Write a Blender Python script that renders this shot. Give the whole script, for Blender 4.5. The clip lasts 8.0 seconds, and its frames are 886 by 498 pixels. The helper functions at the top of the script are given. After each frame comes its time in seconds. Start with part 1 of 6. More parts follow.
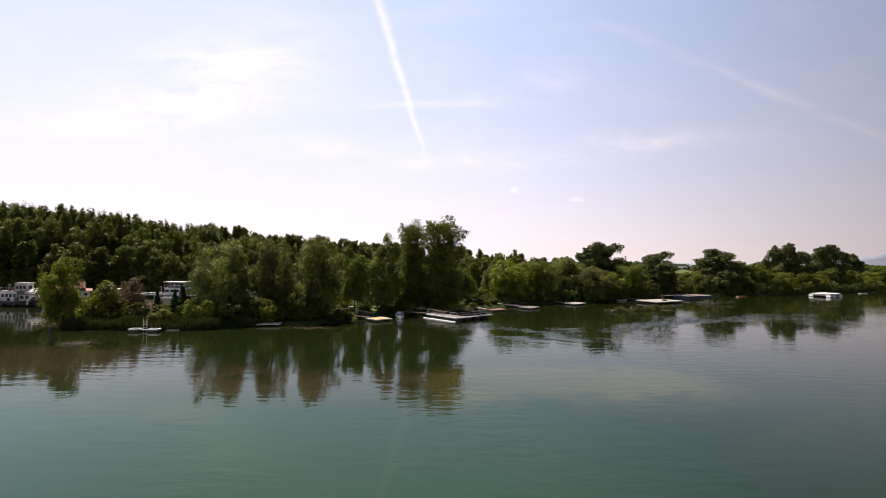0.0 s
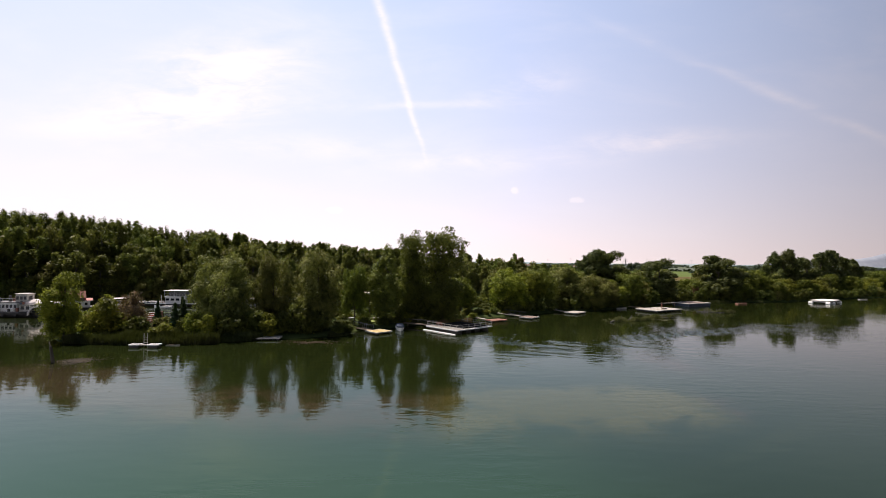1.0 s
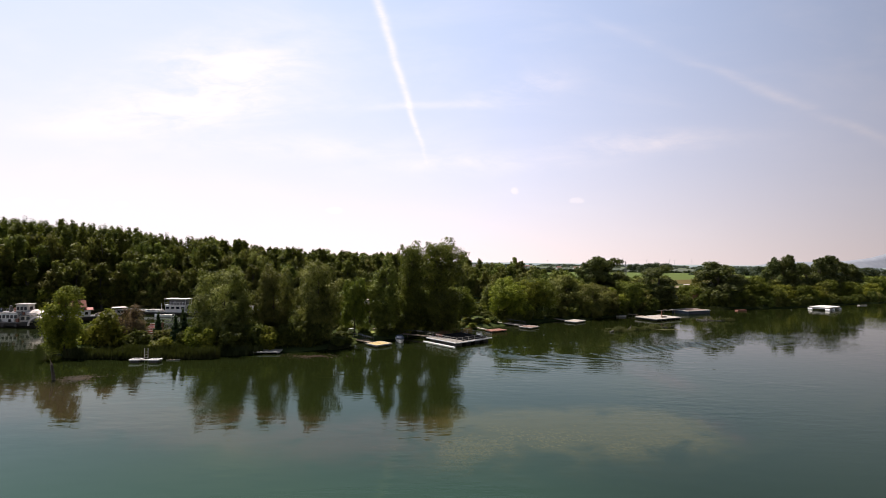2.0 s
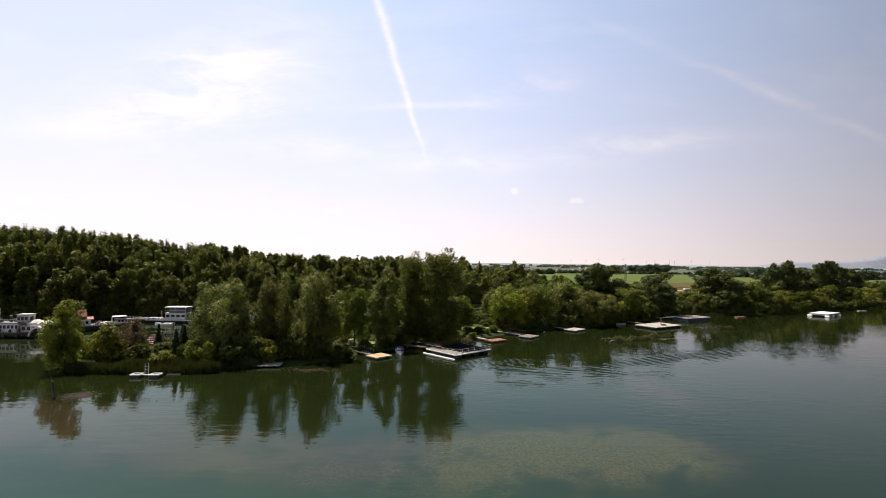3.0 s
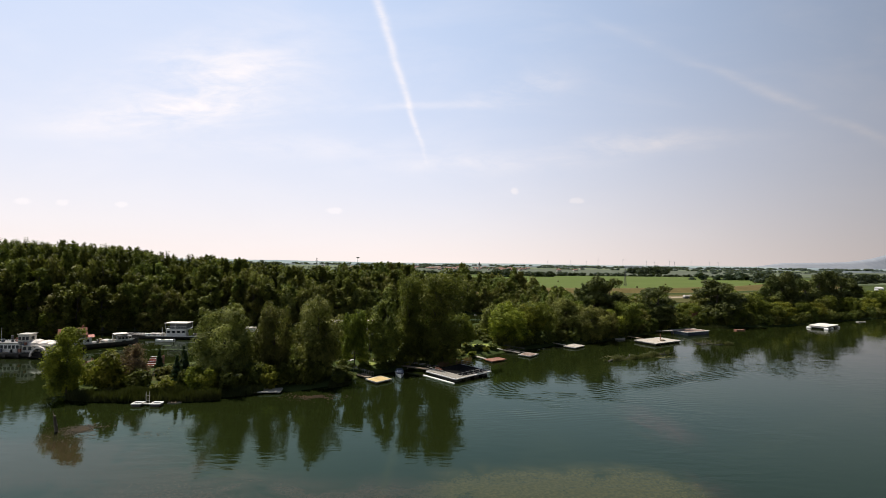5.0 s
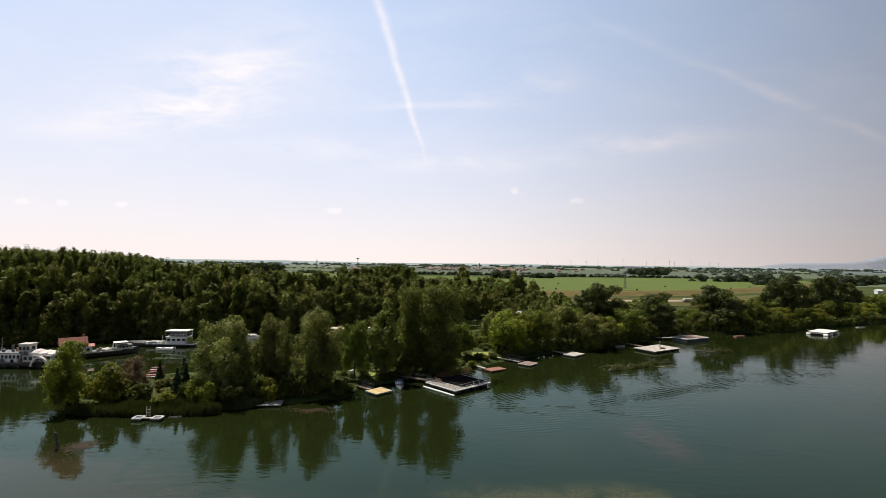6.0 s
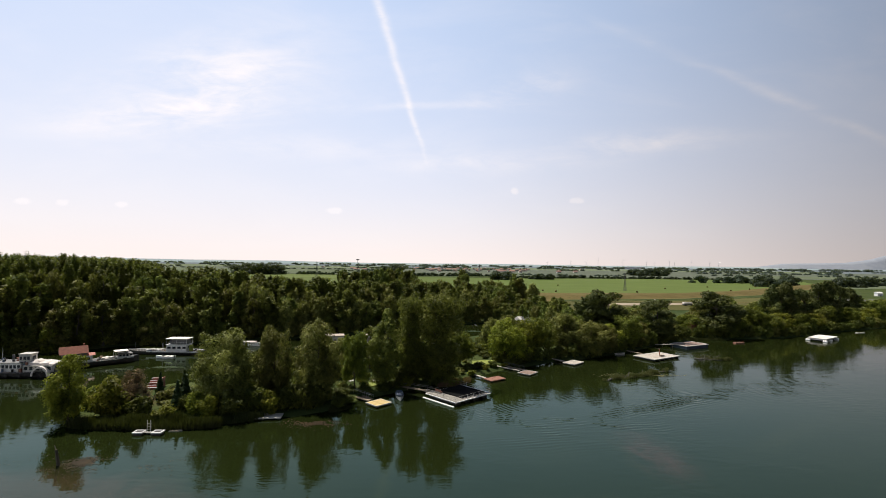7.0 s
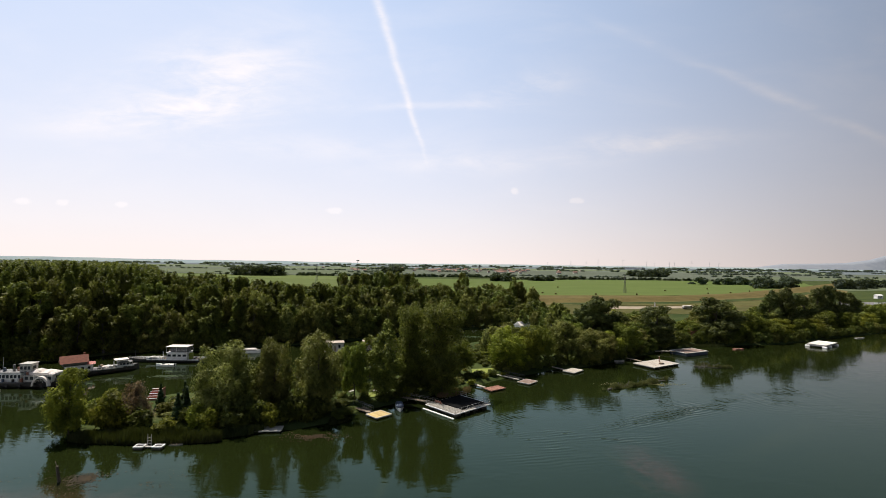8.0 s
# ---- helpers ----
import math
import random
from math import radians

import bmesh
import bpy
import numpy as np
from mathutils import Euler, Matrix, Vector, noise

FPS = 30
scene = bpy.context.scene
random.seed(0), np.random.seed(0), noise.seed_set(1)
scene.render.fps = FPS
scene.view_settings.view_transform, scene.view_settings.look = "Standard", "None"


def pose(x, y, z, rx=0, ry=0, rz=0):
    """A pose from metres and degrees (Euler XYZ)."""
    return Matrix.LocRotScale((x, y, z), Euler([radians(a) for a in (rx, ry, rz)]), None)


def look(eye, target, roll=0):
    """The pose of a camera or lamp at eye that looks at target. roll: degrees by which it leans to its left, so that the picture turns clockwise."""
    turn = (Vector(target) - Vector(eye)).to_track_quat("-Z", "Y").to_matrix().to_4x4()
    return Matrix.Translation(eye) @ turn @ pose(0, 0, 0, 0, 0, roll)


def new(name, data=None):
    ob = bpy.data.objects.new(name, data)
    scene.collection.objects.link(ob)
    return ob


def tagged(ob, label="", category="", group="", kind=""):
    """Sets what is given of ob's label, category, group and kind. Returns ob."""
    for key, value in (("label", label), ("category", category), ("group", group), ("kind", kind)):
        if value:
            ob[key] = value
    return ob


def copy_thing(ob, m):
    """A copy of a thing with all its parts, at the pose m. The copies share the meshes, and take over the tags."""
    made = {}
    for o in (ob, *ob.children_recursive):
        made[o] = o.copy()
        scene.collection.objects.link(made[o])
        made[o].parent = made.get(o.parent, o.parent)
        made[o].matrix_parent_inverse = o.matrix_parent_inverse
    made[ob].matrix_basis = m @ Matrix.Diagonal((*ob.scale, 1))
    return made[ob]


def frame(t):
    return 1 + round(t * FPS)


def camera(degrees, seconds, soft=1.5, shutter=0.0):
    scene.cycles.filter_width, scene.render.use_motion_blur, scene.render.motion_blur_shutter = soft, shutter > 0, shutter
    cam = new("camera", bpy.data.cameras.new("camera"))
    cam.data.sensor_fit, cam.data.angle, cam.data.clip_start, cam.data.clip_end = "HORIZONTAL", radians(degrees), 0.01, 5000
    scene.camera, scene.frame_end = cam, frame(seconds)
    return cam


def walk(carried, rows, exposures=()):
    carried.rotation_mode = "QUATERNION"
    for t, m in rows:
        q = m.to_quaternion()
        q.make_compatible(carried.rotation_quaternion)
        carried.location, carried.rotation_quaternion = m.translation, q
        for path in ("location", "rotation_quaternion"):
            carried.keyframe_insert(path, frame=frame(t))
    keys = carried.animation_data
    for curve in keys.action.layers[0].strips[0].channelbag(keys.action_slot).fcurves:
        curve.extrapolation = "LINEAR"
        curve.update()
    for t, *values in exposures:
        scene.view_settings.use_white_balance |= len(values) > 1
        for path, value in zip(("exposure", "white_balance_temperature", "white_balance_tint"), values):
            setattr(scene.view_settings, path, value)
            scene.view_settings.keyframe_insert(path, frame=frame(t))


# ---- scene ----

# ---- camera: a straight climb over the lake, looking level across the water ----
cam = camera(86.0, 8.0, soft=0.7)
START, CLIMB = 14.0, 22.4
PITCHES = [(0.0, 1.43), (0.5, 1.47), (1.0, 1.50), (1.5, 1.52), (3.0, 1.57), (3.5, 1.57), (4.0, 1.57), (4.5, 1.57),
           (6.0, 1.57), (6.5, 1.57), (7.0, 1.57), (7.5, 1.57), (8.0, 1.57)]
ROLL = 0.72
DRIFT = 0.3  # metres a second by which it slides back as it climbs
walk(cam, [(t, look((0, 1.2 - DRIFT * t, START + CLIMB * t / 8),
                    (0, 101.2 - DRIFT * t, START + CLIMB * t / 8 + 100 * math.tan(radians(up))), ROLL)) for t, up in PITCHES],
     [(0.0, 0.36, 6500, 19), (1.5, 0.35, 6500, 18), (3.0, 0.33, 6500, 15), (3.5, 0.32, 6500, 14), (3.87, 0.32, 6500, 14), (4.0, 0.18, 6500, 12),
      (4.5, 0.17, 6500, 10), (8.0, 0.19, 6500, 10)])

# ---- light ----
SUN_TURN, SUN_UP = -46.0, 60.0
HAZE_TURN = -57.0  # where the haze is brightest
SKY_STRENGTH, SUN_STRENGTH = 0.085, 5.0


toward = Vector((math.sin(radians(SUN_TURN)) * math.cos(radians(SUN_UP)),
                 math.cos(radians(SUN_TURN)) * math.cos(radians(SUN_UP)), math.sin(radians(SUN_UP))))


class Nodes:
    """Short hand for building a node tree."""

    def __init__(self, tree):
        self.tree, self.n = tree, tree.nodes
        self.n.clear()

    def add(self, kind):
        return self.n.new(kind)

    def put(self, socket, value):
        if isinstance(value, bpy.types.NodeSocket):
            self.tree.links.new(value, socket)
        elif value is not None:
            socket.default_value = value

    def math(self, op, a, b=0.0, c=None, clamp=False):
        node = self.add("ShaderNodeMath")
        node.operation, node.use_clamp = op, clamp
        self.put(node.inputs[0], a)
        self.put(node.inputs[1], b)
        if c is not None:
            self.put(node.inputs[2], c)
        return node.outputs[0]

    def mix(self, fac, a, b, blend="MIX"):
        node = self.add("ShaderNodeMix")
        node.data_type, node.blend_type = "RGBA", blend
        node.clamp_factor = True
        self.put(node.inputs[0], fac)
        self.put(node.inputs[6], a)
        self.put(node.inputs[7], b)
        return node.outputs[2]

    def step(self, value, lo, hi, out_lo=0.0, out_hi=1.0):
        node = self.add("ShaderNodeMapRange")
        node.interpolation_type = "SMOOTHSTEP"
        self.put(node.inputs[0], value)
        for i, v in enumerate((lo, hi, out_lo, out_hi)):
            node.inputs[i + 1].default_value = v
        return node.outputs[0]

    def noise(self, vector, scale, detail=4.0, rough=0.55, distort=0.0):
        node = self.add("ShaderNodeTexNoise")
        self.put(node.inputs["Vector"], vector)
        node.inputs["Scale"].default_value = scale
        node.inputs["Detail"].default_value = detail
        node.inputs["Roughness"].default_value = rough
        node.inputs["Distortion"].default_value = distort
        return node.outputs[0]

    def mapping(self, vector, scale=(1, 1, 1), turn=0.0, shift=(0, 0, 0)):
        node = self.add("ShaderNodeMapping")
        self.put(node.inputs["Vector"], vector)
        node.inputs["Scale"].default_value = scale
        node.inputs["Rotation"].default_value = (0, 0, radians(turn))
        node.inputs["Location"].default_value = shift
        return node.outputs[0]

    def blob(self, u, v, cu, cv, ru, rv, turn=0.0):
        """A soft round mask at (cu, cv)."""
        c, s = math.cos(radians(turn)), math.sin(radians(turn))
        du, dv = self.math("SUBTRACT", u, cu), self.math("SUBTRACT", v, cv)
        a = self.math("ADD", self.math("MULTIPLY", du, c / ru), self.math("MULTIPLY", dv, s / ru))
        b = self.math("ADD", self.math("MULTIPLY", du, -s / rv), self.math("MULTIPLY", dv, c / rv))
        r = self.math("ADD", self.math("MULTIPLY", a, a), self.math("MULTIPLY", b, b))
        return self.math("POWER", 2.718, self.math("MULTIPLY", r, -1.0))


def build_sky():
    world = bpy.data.worlds.new("summer_sky")
    scene.world = world
    world.use_nodes = True
    k = Nodes(world.node_tree)
    sky = k.add("ShaderNodeTexSky")
    sky.sky_type, sky.sun_disc = "NISHITA", False
    sky.sun_elevation, sky.sun_rotation = radians(SUN_UP), radians(SUN_TURN)
    sky.air_density, sky.dust_density, sky.ozone_density, sky.altitude = 1.0, 0.6, 2.0, 100
    way = k.add("ShaderNodeTexCoord").outputs["Generated"]
    xyz = k.add("ShaderNodeSeparateXYZ")
    k.put(xyz.inputs[0], way)
    x, y, z = xyz.outputs
    up = k.math("MAXIMUM", z, 0.0)
    # summer haze: pale and slightly pink at the horizon, thinning upwards
    tint = k.mix(k.step(z, 0.45, 0.95, 0.58, 0.15), sky.outputs[0], (6.7, 9.2, 13.2, 1))
    haze = k.math("POWER", 2.718, k.math("MULTIPLY", up, -4.0))
    colour = k.mix(k.math("MULTIPLY", haze, 0.95), tint, (HAZE[0], HAZE[1], HAZE[2], 1))
    # a thin veil of high cloud, denser towards the sun
    ahead = k.math("MAXIMUM", y, 0.05)
    u, v = k.math("DIVIDE", x, ahead), k.math("DIVIDE", up, ahead)
    front = k.step(y, 0.05, 0.3)
    flat = k.add("ShaderNodeCombineXYZ")
    k.put(flat.inputs[0], u)
    k.put(flat.inputs[1], v)
    flat = flat.outputs[0]
    veil = k.noise(k.mapping(flat, (1.6, 5.0, 1), 12), 1.5, 6, 0.6, 0.4)
    streak = k.noise(k.mapping(flat, (2.2, 7.0, 1), 8), 2.2, 5, 0.55, 0.7)
    fine = k.noise(k.mapping(flat, (5.0, 16.0, 1), 10), 2.5, 6, 0.65, 0.6)
    lumps = k.step(k.math("ADD", k.math("MULTIPLY", streak, 0.65), k.math("MULTIPLY", fine, 0.35)), 0.30, 0.72)
    cloud = k.math("MULTIPLY", k.step(veil, 0.42, 0.8), 0.16)

    def add_cloud(amount, strength):
        nonlocal cloud
        cloud = k.math("ADD", cloud, k.math("MULTIPLY", k.math("MULTIPLY", amount, lumps), strength))
    add_cloud(k.blob(u, v, -0.49, 0.385, 0.20, 0.075, 10), 0.85)
    add_cloud(k.blob(u, v, -0.60, 0.305, 0.24, 0.03, 5), 0.7)
    add_cloud(k.blob(u, v, 0.43, 0.258, 0.17, 0.022, 4), 0.8)
    add_cloud(k.blob(u, v, 0.16, 0.365, 0.10, 0.028, 14), 0.6)
    add_cloud(k.blob(u, v, 0.10, 0.21, 0.22, 0.02, 3), 0.45)
    add_cloud(k.blob(u, v, -0.3, 0.24, 0.35, 0.03, -2), 0.35)
    add_cloud(k.blob(u, v, -0.05, 0.331, 0.17, 0.008, 2), 0.4)
    puff = k.noise(flat, 60, 4, 0.6)
    for cu, cv, ru in ((-0.89, 0.117, 0.022), (-0.805, 0.116, 0.016), (-0.68, 0.113, 0.016), (0.28, 0.133, 0.018), (0.15, 0.152, 0.01), (-0.23, 0.105, 0.02)):
        cloud = k.math("ADD", cloud, k.math("MULTIPLY", k.step(k.math("MULTIPLY", k.blob(u, v, cu, cv, ru * 1.3, 0.011), k.math("ADD", 0.35, puff)), 0.42, 0.8), 0.5))
    glow = k.blob(u, v, -0.62, 0.42, 0.6, 0.42)
    cloud = k.math("ADD", cloud, k.math("MULTIPLY", glow, 0.22))
    # vapour trails
    wob = k.math("MULTIPLY", k.math("SUBTRACT", k.noise(flat, 9, 3), 0.5), 0.02)
    off = k.math("ADD", k.math("SUBTRACT", u, k.math("SUBTRACT", 0.030, k.math("MULTIPLY", v, 0.32))), wob)
    width = k.math("ADD", 0.0015, k.math("MULTIPLY", v, 0.0155))
    a = k.math("DIVIDE", off, width)
    trail = k.math("POWER", 2.718, k.math("MULTIPLY", k.math("MULTIPLY", a, a), -1.0))
    trail = k.math("MULTIPLY", k.math("MULTIPLY", trail, k.step(v, 0.18, 0.3)), k.step(fine, 0.25, 0.6, 0.18, 0.52))
    off2 = k.math("ADD", k.math("SUBTRACT", v, k.math("SUBTRACT", 0.650, k.math("MULTIPLY", u, 0.409))), wob)
    b = k.math("DIVIDE", off2, 0.012)
    trail2 = k.math("POWER", 2.718, k.math("MULTIPLY", k.math("MULTIPLY", b, b), -1.0))
    trail2 = k.math("MULTIPLY", k.math("MULTIPLY", trail2, k.step(u, 0.25, 0.6)), k.step(streak, 0.35, 0.7, 0.08, 0.40))
    cloud = k.math("MULTIPLY", k.math("ADD", cloud, k.math("ADD", trail, trail2)), front, clamp=True)
    colour = k.mix(cloud, colour, (CLOUD[0], CLOUD[1], CLOUD[2], 1))
    # hazy air scatters forwards: the sky is brightest on the sun's side
    near_sun = k.math("ADD", k.math("MULTIPLY", x, math.sin(radians(HAZE_TURN))), k.math("MULTIPLY", y, math.cos(radians(HAZE_TURN))))
    gain = k.math("MULTIPLY", k.step(near_sun, -0.95, 0.68, 0.09, 1.0), k.step(z, 0.55, 0.95, 1.0, 0.62))
    node = k.add("ShaderNodeVectorMath")
    node.operation = "SCALE"
    k.put(node.inputs[0], colour)
    k.put(node.inputs["Scale"], gain)
    back = k.add("ShaderNodeBackground")
    k.put(back.inputs["Color"], node.outputs[0])
    back.inputs["Strength"].default_value = SKY_STRENGTH
    k.put(k.add("ShaderNodeOutputWorld").inputs[0], back.outputs[0])


HAZE, CLOUD = (10.85, 9.45, 8.95), (10.8, 10.2, 10.4)
build_sky()
sun = new("sun", bpy.data.lights.new("sun", "SUN"))
sun.data.energy, sun.data.angle, sun.data.color = SUN_STRENGTH, radians(0.6), (1.0, 0.94, 0.84)
sun.matrix_world = look(toward * 500, (0, 0, 0))

# ---- materials ----


def surface(name, one, two, scale=1.0, rough=0.7, bump=0.2, metal=0.0, vary=0.12, stain=None, stretch=(1, 1, 1)):
    """A surface of two mottled colours with fine relief; pieces differ a little from one another."""
    m = bpy.data.materials.new(name)
    m.use_nodes = True
    k = Nodes(m.node_tree)
    where = k.mapping(k.add("ShaderNodeTexCoord").outputs["Object"], stretch)
    big, small = k.noise(where, scale, 3), k.noise(where, scale * 9, 5, 0.65)
    colour = k.mix(k.step(k.math("ADD", k.math("MULTIPLY", big, 0.6), k.math("MULTIPLY", small, 0.4)), 0.35, 0.65), (*one, 1), (*two, 1))
    if stain:
        colour = k.mix(k.math("MULTIPLY", k.step(k.noise(where, scale * 2.7, 6, 0.7, 0.5), 0.52, 0.72), 0.75), colour, (*stain, 1))
    chance = k.add("ShaderNodeObjectInfo").outputs["Random"]
    hsv = k.add("ShaderNodeHueSaturation")
    k.put(hsv.inputs["Value"], k.math("ADD", 1.0 - vary, k.math("MULTIPLY", chance, 2 * vary)))
    k.put(hsv.inputs["Color"], colour)
    bsdf = k.add("ShaderNodeBsdfPrincipled")
    k.put(bsdf.inputs["Base Color"], hsv.outputs[0])
    k.put(bsdf.inputs["Roughness"], k.math("ADD", rough - 0.1, k.math("MULTIPLY", small, 0.2)))
    bsdf.inputs["Metallic"].default_value = metal
    if rough > 0.9:
        bsdf.inputs["Specular IOR Level"].default_value = 0.03
    relief = k.add("ShaderNodeBump")
    relief.inputs["Strength"].default_value = bump
    relief.inputs["Distance"].default_value = 0.03
    k.put(relief.inputs["Height"], small)
    k.put(bsdf.inputs["Normal"], relief.outputs[0])
    k.put(k.add("ShaderNodeOutputMaterial").inputs[0], bsdf.outputs[0])
    return m


def leafage(name, dark, light, sheer=0.35, spread=0.03):
    """Leaves: each clump and each tree a little different, letting some light through."""
    m = bpy.data.materials.new(name)
    m.use_nodes = True
    k = Nodes(m.node_tree)
    island = k.add("ShaderNodeNewGeometry").outputs["Random Per Island"]
    chance = k.add("ShaderNodeObjectInfo").outputs["Random"]
    where = k.add("ShaderNodeTexCoord").outputs["Object"]
    patch = k.step(k.noise(where, 0.35, 2), 0.35, 0.65)
    fac = k.math("ADD", k.math("MULTIPLY", island, 0.42), k.math("MULTIPLY", patch, 0.58))
    colour = k.mix(fac, (*dark, 1), (*light, 1))
    hsv = k.add("ShaderNodeHueSaturation")
    k.put(hsv.inputs["Hue"], k.math("ADD", 0.494 - spread / 2, k.math("MULTIPLY", chance, spread)))
    k.put(hsv.inputs["Value"], k.math("ADD", 0.78, k.math("MULTIPLY", chance, 0.45)))
    k.put(hsv.inputs["Color"], colour)
    bsdf = k.add("ShaderNodeBsdfPrincipled")
    k.put(bsdf.inputs["Base Color"], hsv.outputs[0])
    bsdf.inputs["Roughness"].default_value = 0.6
    bsdf.inputs["Specular IOR Level"].default_value = 0.1
    shine = k.add("ShaderNodeBsdfTranslucent")
    k.put(shine.inputs["Color"], k.mix(0.5, hsv.outputs[0], (0.22, 0.27, 0.03, 1)))
    both = k.add("ShaderNodeMixShader")
    both.inputs[0].default_value = sheer
    k.put(both.inputs[1], bsdf.outputs[0])
    k.put(both.inputs[2], shine.outputs[0])
    k.put(k.add("ShaderNodeOutputMaterial").inputs[0], both.outputs[0])
    return m


def water_material():
    """Green lake water: mirror-like, with fine ripples, weed beds under the surface and an old wake."""
    m = bpy.data.materials.new("lake_water")
    m.use_nodes = True
    k = Nodes(m.node_tree)
    where = k.add("ShaderNodeTexCoord").outputs["Object"]
    xyz = k.add("ShaderNodeSeparateXYZ")
    k.put(xyz.inputs[0], where)
    x, y = xyz.outputs[0], xyz.outputs[1]
    wide = k.noise(k.mapping(where, (0.5, 1, 1)), 0.03, 3)
    colour = k.mix(wide, (*WATER_A, 1), (*WATER_B, 1))
    # paler green water on the near side, most of it on the left
    near_pale = k.math("MULTIPLY", k.step(y, 30, 60, 1.0, 0.0), k.step(x, 2, 24, 0.9, 0.1))
    colour = k.mix(k.math("MULTIPLY", near_pale, 0.75), colour, (0.026, 0.056, 0.026, 1))
    tuft = k.noise(where, 2.3, 7, 0.75, 0.4)
    broad = k.noise(where, 0.16, 6, 0.65, 0.8)
    # weed beds that show through the water
    beds = k.math("ADD", k.blob(x, y, 12, 59, 15, 7), k.blob(x, y, 25, 58, 9, 7))
    beds = k.math("ADD", beds, k.math("MULTIPLY", k.blob(x, y, -24, 56, 32, 7, -12), 1.0))
    beds = k.math("ADD", beds, k.math("MULTIPLY", k.blob(x, y, -58, 67, 18, 9), 0.95))
    beds = k.math("ADD", beds, k.math("MULTIPLY", k.blob(x, y, 38, 85, 6, 13), 0.6))
    bed = k.step(k.math("MULTIPLY", beds, k.math("ADD", -0.5, k.math("MULTIPLY", broad, 2.9))), 0.10, 0.88)
    bed = k.math("MULTIPLY", bed, k.step(tuft, 0.40, 0.64, 0.45, 1.0))
    tone = k.mix(k.step(x, -5, 3), (0.056, 0.037, 0.023, 1), (0.082, 0.068, 0.020, 1))
    tone = k.mix(k.step(x, 31, 35), tone, (0.060, 0.030, 0.022, 1))
    colour = k.mix(k.math("MULTIPLY", bed, 0.74), colour, tone)
    # ripples: calm in the lee of the trees, livelier on the open water
    small = k.noise(k.mapping(where, (0.7, 1.6, 1), 6), 1.6, 4, 0.55)
    swell = k.noise(k.mapping(where, (0.34, 1.0, 1), -8), 0.75, 3)
    gusts = k.step(k.noise(where, 0.035, 3), 0.40, 0.66, 0.30, 1.0)
    height = k.math("MULTIPLY", k.math("ADD", k.math("MULTIPLY", small, 0.0045), k.math("MULTIPLY", swell, 0.050)), gusts)
    # trains of waves left by a boat: three that come and go, and the sharp edge of its wake
    lull = k.step(k.noise(k.mapping(where, (0.6, 1, 1), 30), 0.09, 4, 0.6), 0.42, 0.66)
    broken, whole = k.math("MULTIPLY", lull, 0.050), 0.075
    for cx, cy, rx, ry, turn, length, strength in ((25, 98, 22, 10, 14, 2.6, broken), (58, 116, 19, 3.2, 27, 2.4, whole), (80, 128, 26, 7, 20, 2.0, broken), (22, 121, 24, 10, 38, 1.8, broken)):
        wave = k.add("ShaderNodeTexWave")
        wave.wave_type, wave.bands_direction, wave.wave_profile = "BANDS", "Y", "SIN"
        k.put(wave.inputs["Vector"], k.mapping(where, (1, 1, 1), -turn))
        wave.inputs["Scale"].default_value = 0.314 * 2 / length
        wave.inputs["Distortion"].default_value = 5.0
        wave.inputs["Detail"].default_value = 2.0
        wave.inputs["Detail Scale"].default_value = 0.6
        train = k.math("MULTIPLY", wave.outputs["Fac"], k.math("MULTIPLY", k.blob(x, y, cx, cy, rx, ry, turn), strength))
        height = k.math("ADD", height, train)
    relief = k.add("ShaderNodeBump")
    relief.inputs["Strength"].default_value = 1.0
    relief.inputs["Distance"].default_value = 1.0
    k.put(relief.inputs["Height"], height)
    body = k.add("ShaderNodeBsdfDiffuse")
    k.put(body.inputs["Color"], colour)
    angle = k.add("ShaderNodeFresnel")
    angle.inputs["IOR"].default_value = 1.29
    k.put(angle.inputs["Normal"], relief.outputs[0])
    mirror = k.add("ShaderNodeBsdfGlossy")
    mirror.inputs["Roughness"].default_value = 0.012
    k.put(mirror.inputs["Color"], k.mix(k.math("MULTIPLY", angle.outputs[0], 2.4), (0.50, 0.91, 0.84, 1), (1.0, 0.99, 0.95, 1)))
    k.put(mirror.inputs["Normal"], relief.outputs[0])
    both = k.add("ShaderNodeMixShader")
    k.put(both.inputs[0], angle.outputs[0])
    k.put(both.inputs[1], body.outputs[0])
    k.put(both.inputs[2], mirror.outputs[0])
    k.put(k.add("ShaderNodeOutputMaterial").inputs[0], both.outputs[0])
    return m


WATER_A, WATER_B = (0.0092, 0.0130, 0.0030), (0.0115, 0.0160, 0.0040)
WATER = water_material()
EARTH = surface("meadow_ground", (0.030, 0.046, 0.014), (0.060, 0.075, 0.024), 0.05, 0.95, 0.3, stain=(0.085, 0.075, 0.035))
LAWN = surface("mown_lawn", (0.140, 0.168, 0.018), (0.190, 0.215, 0.030), 0.4, 0.9, 0.3, stain=(0.16, 0.17, 0.06))
CROP = surface("green_crop", (0.079, 0.107, 0.029), (0.097, 0.126, 0.036), 0.012, 0.95, 0.1, stain=(0.090, 0.104, 0.038), stretch=(1, 3, 1))
MEADOW = surface("pale_meadow", (0.088, 0.112, 0.034), (0.108, 0.130, 0.044), 0.012, 0.95, 0.1)
ROUGH = surface("rough_dry_grass", (0.075, 0.075, 0.026), (0.105, 0.096, 0.036), 0.06, 0.95, 0.2, stain=(0.05, 0.06, 0.02))
# the next three far-land colours have haze mixed into them
HAZED_FARMLAND = surface("hazed_farmland", (0.080, 0.095, 0.066), (0.112, 0.123, 0.090), 0.004, 0.95, 0.0, stain=(0.125, 0.115, 0.092), stretch=(1, 4, 1))
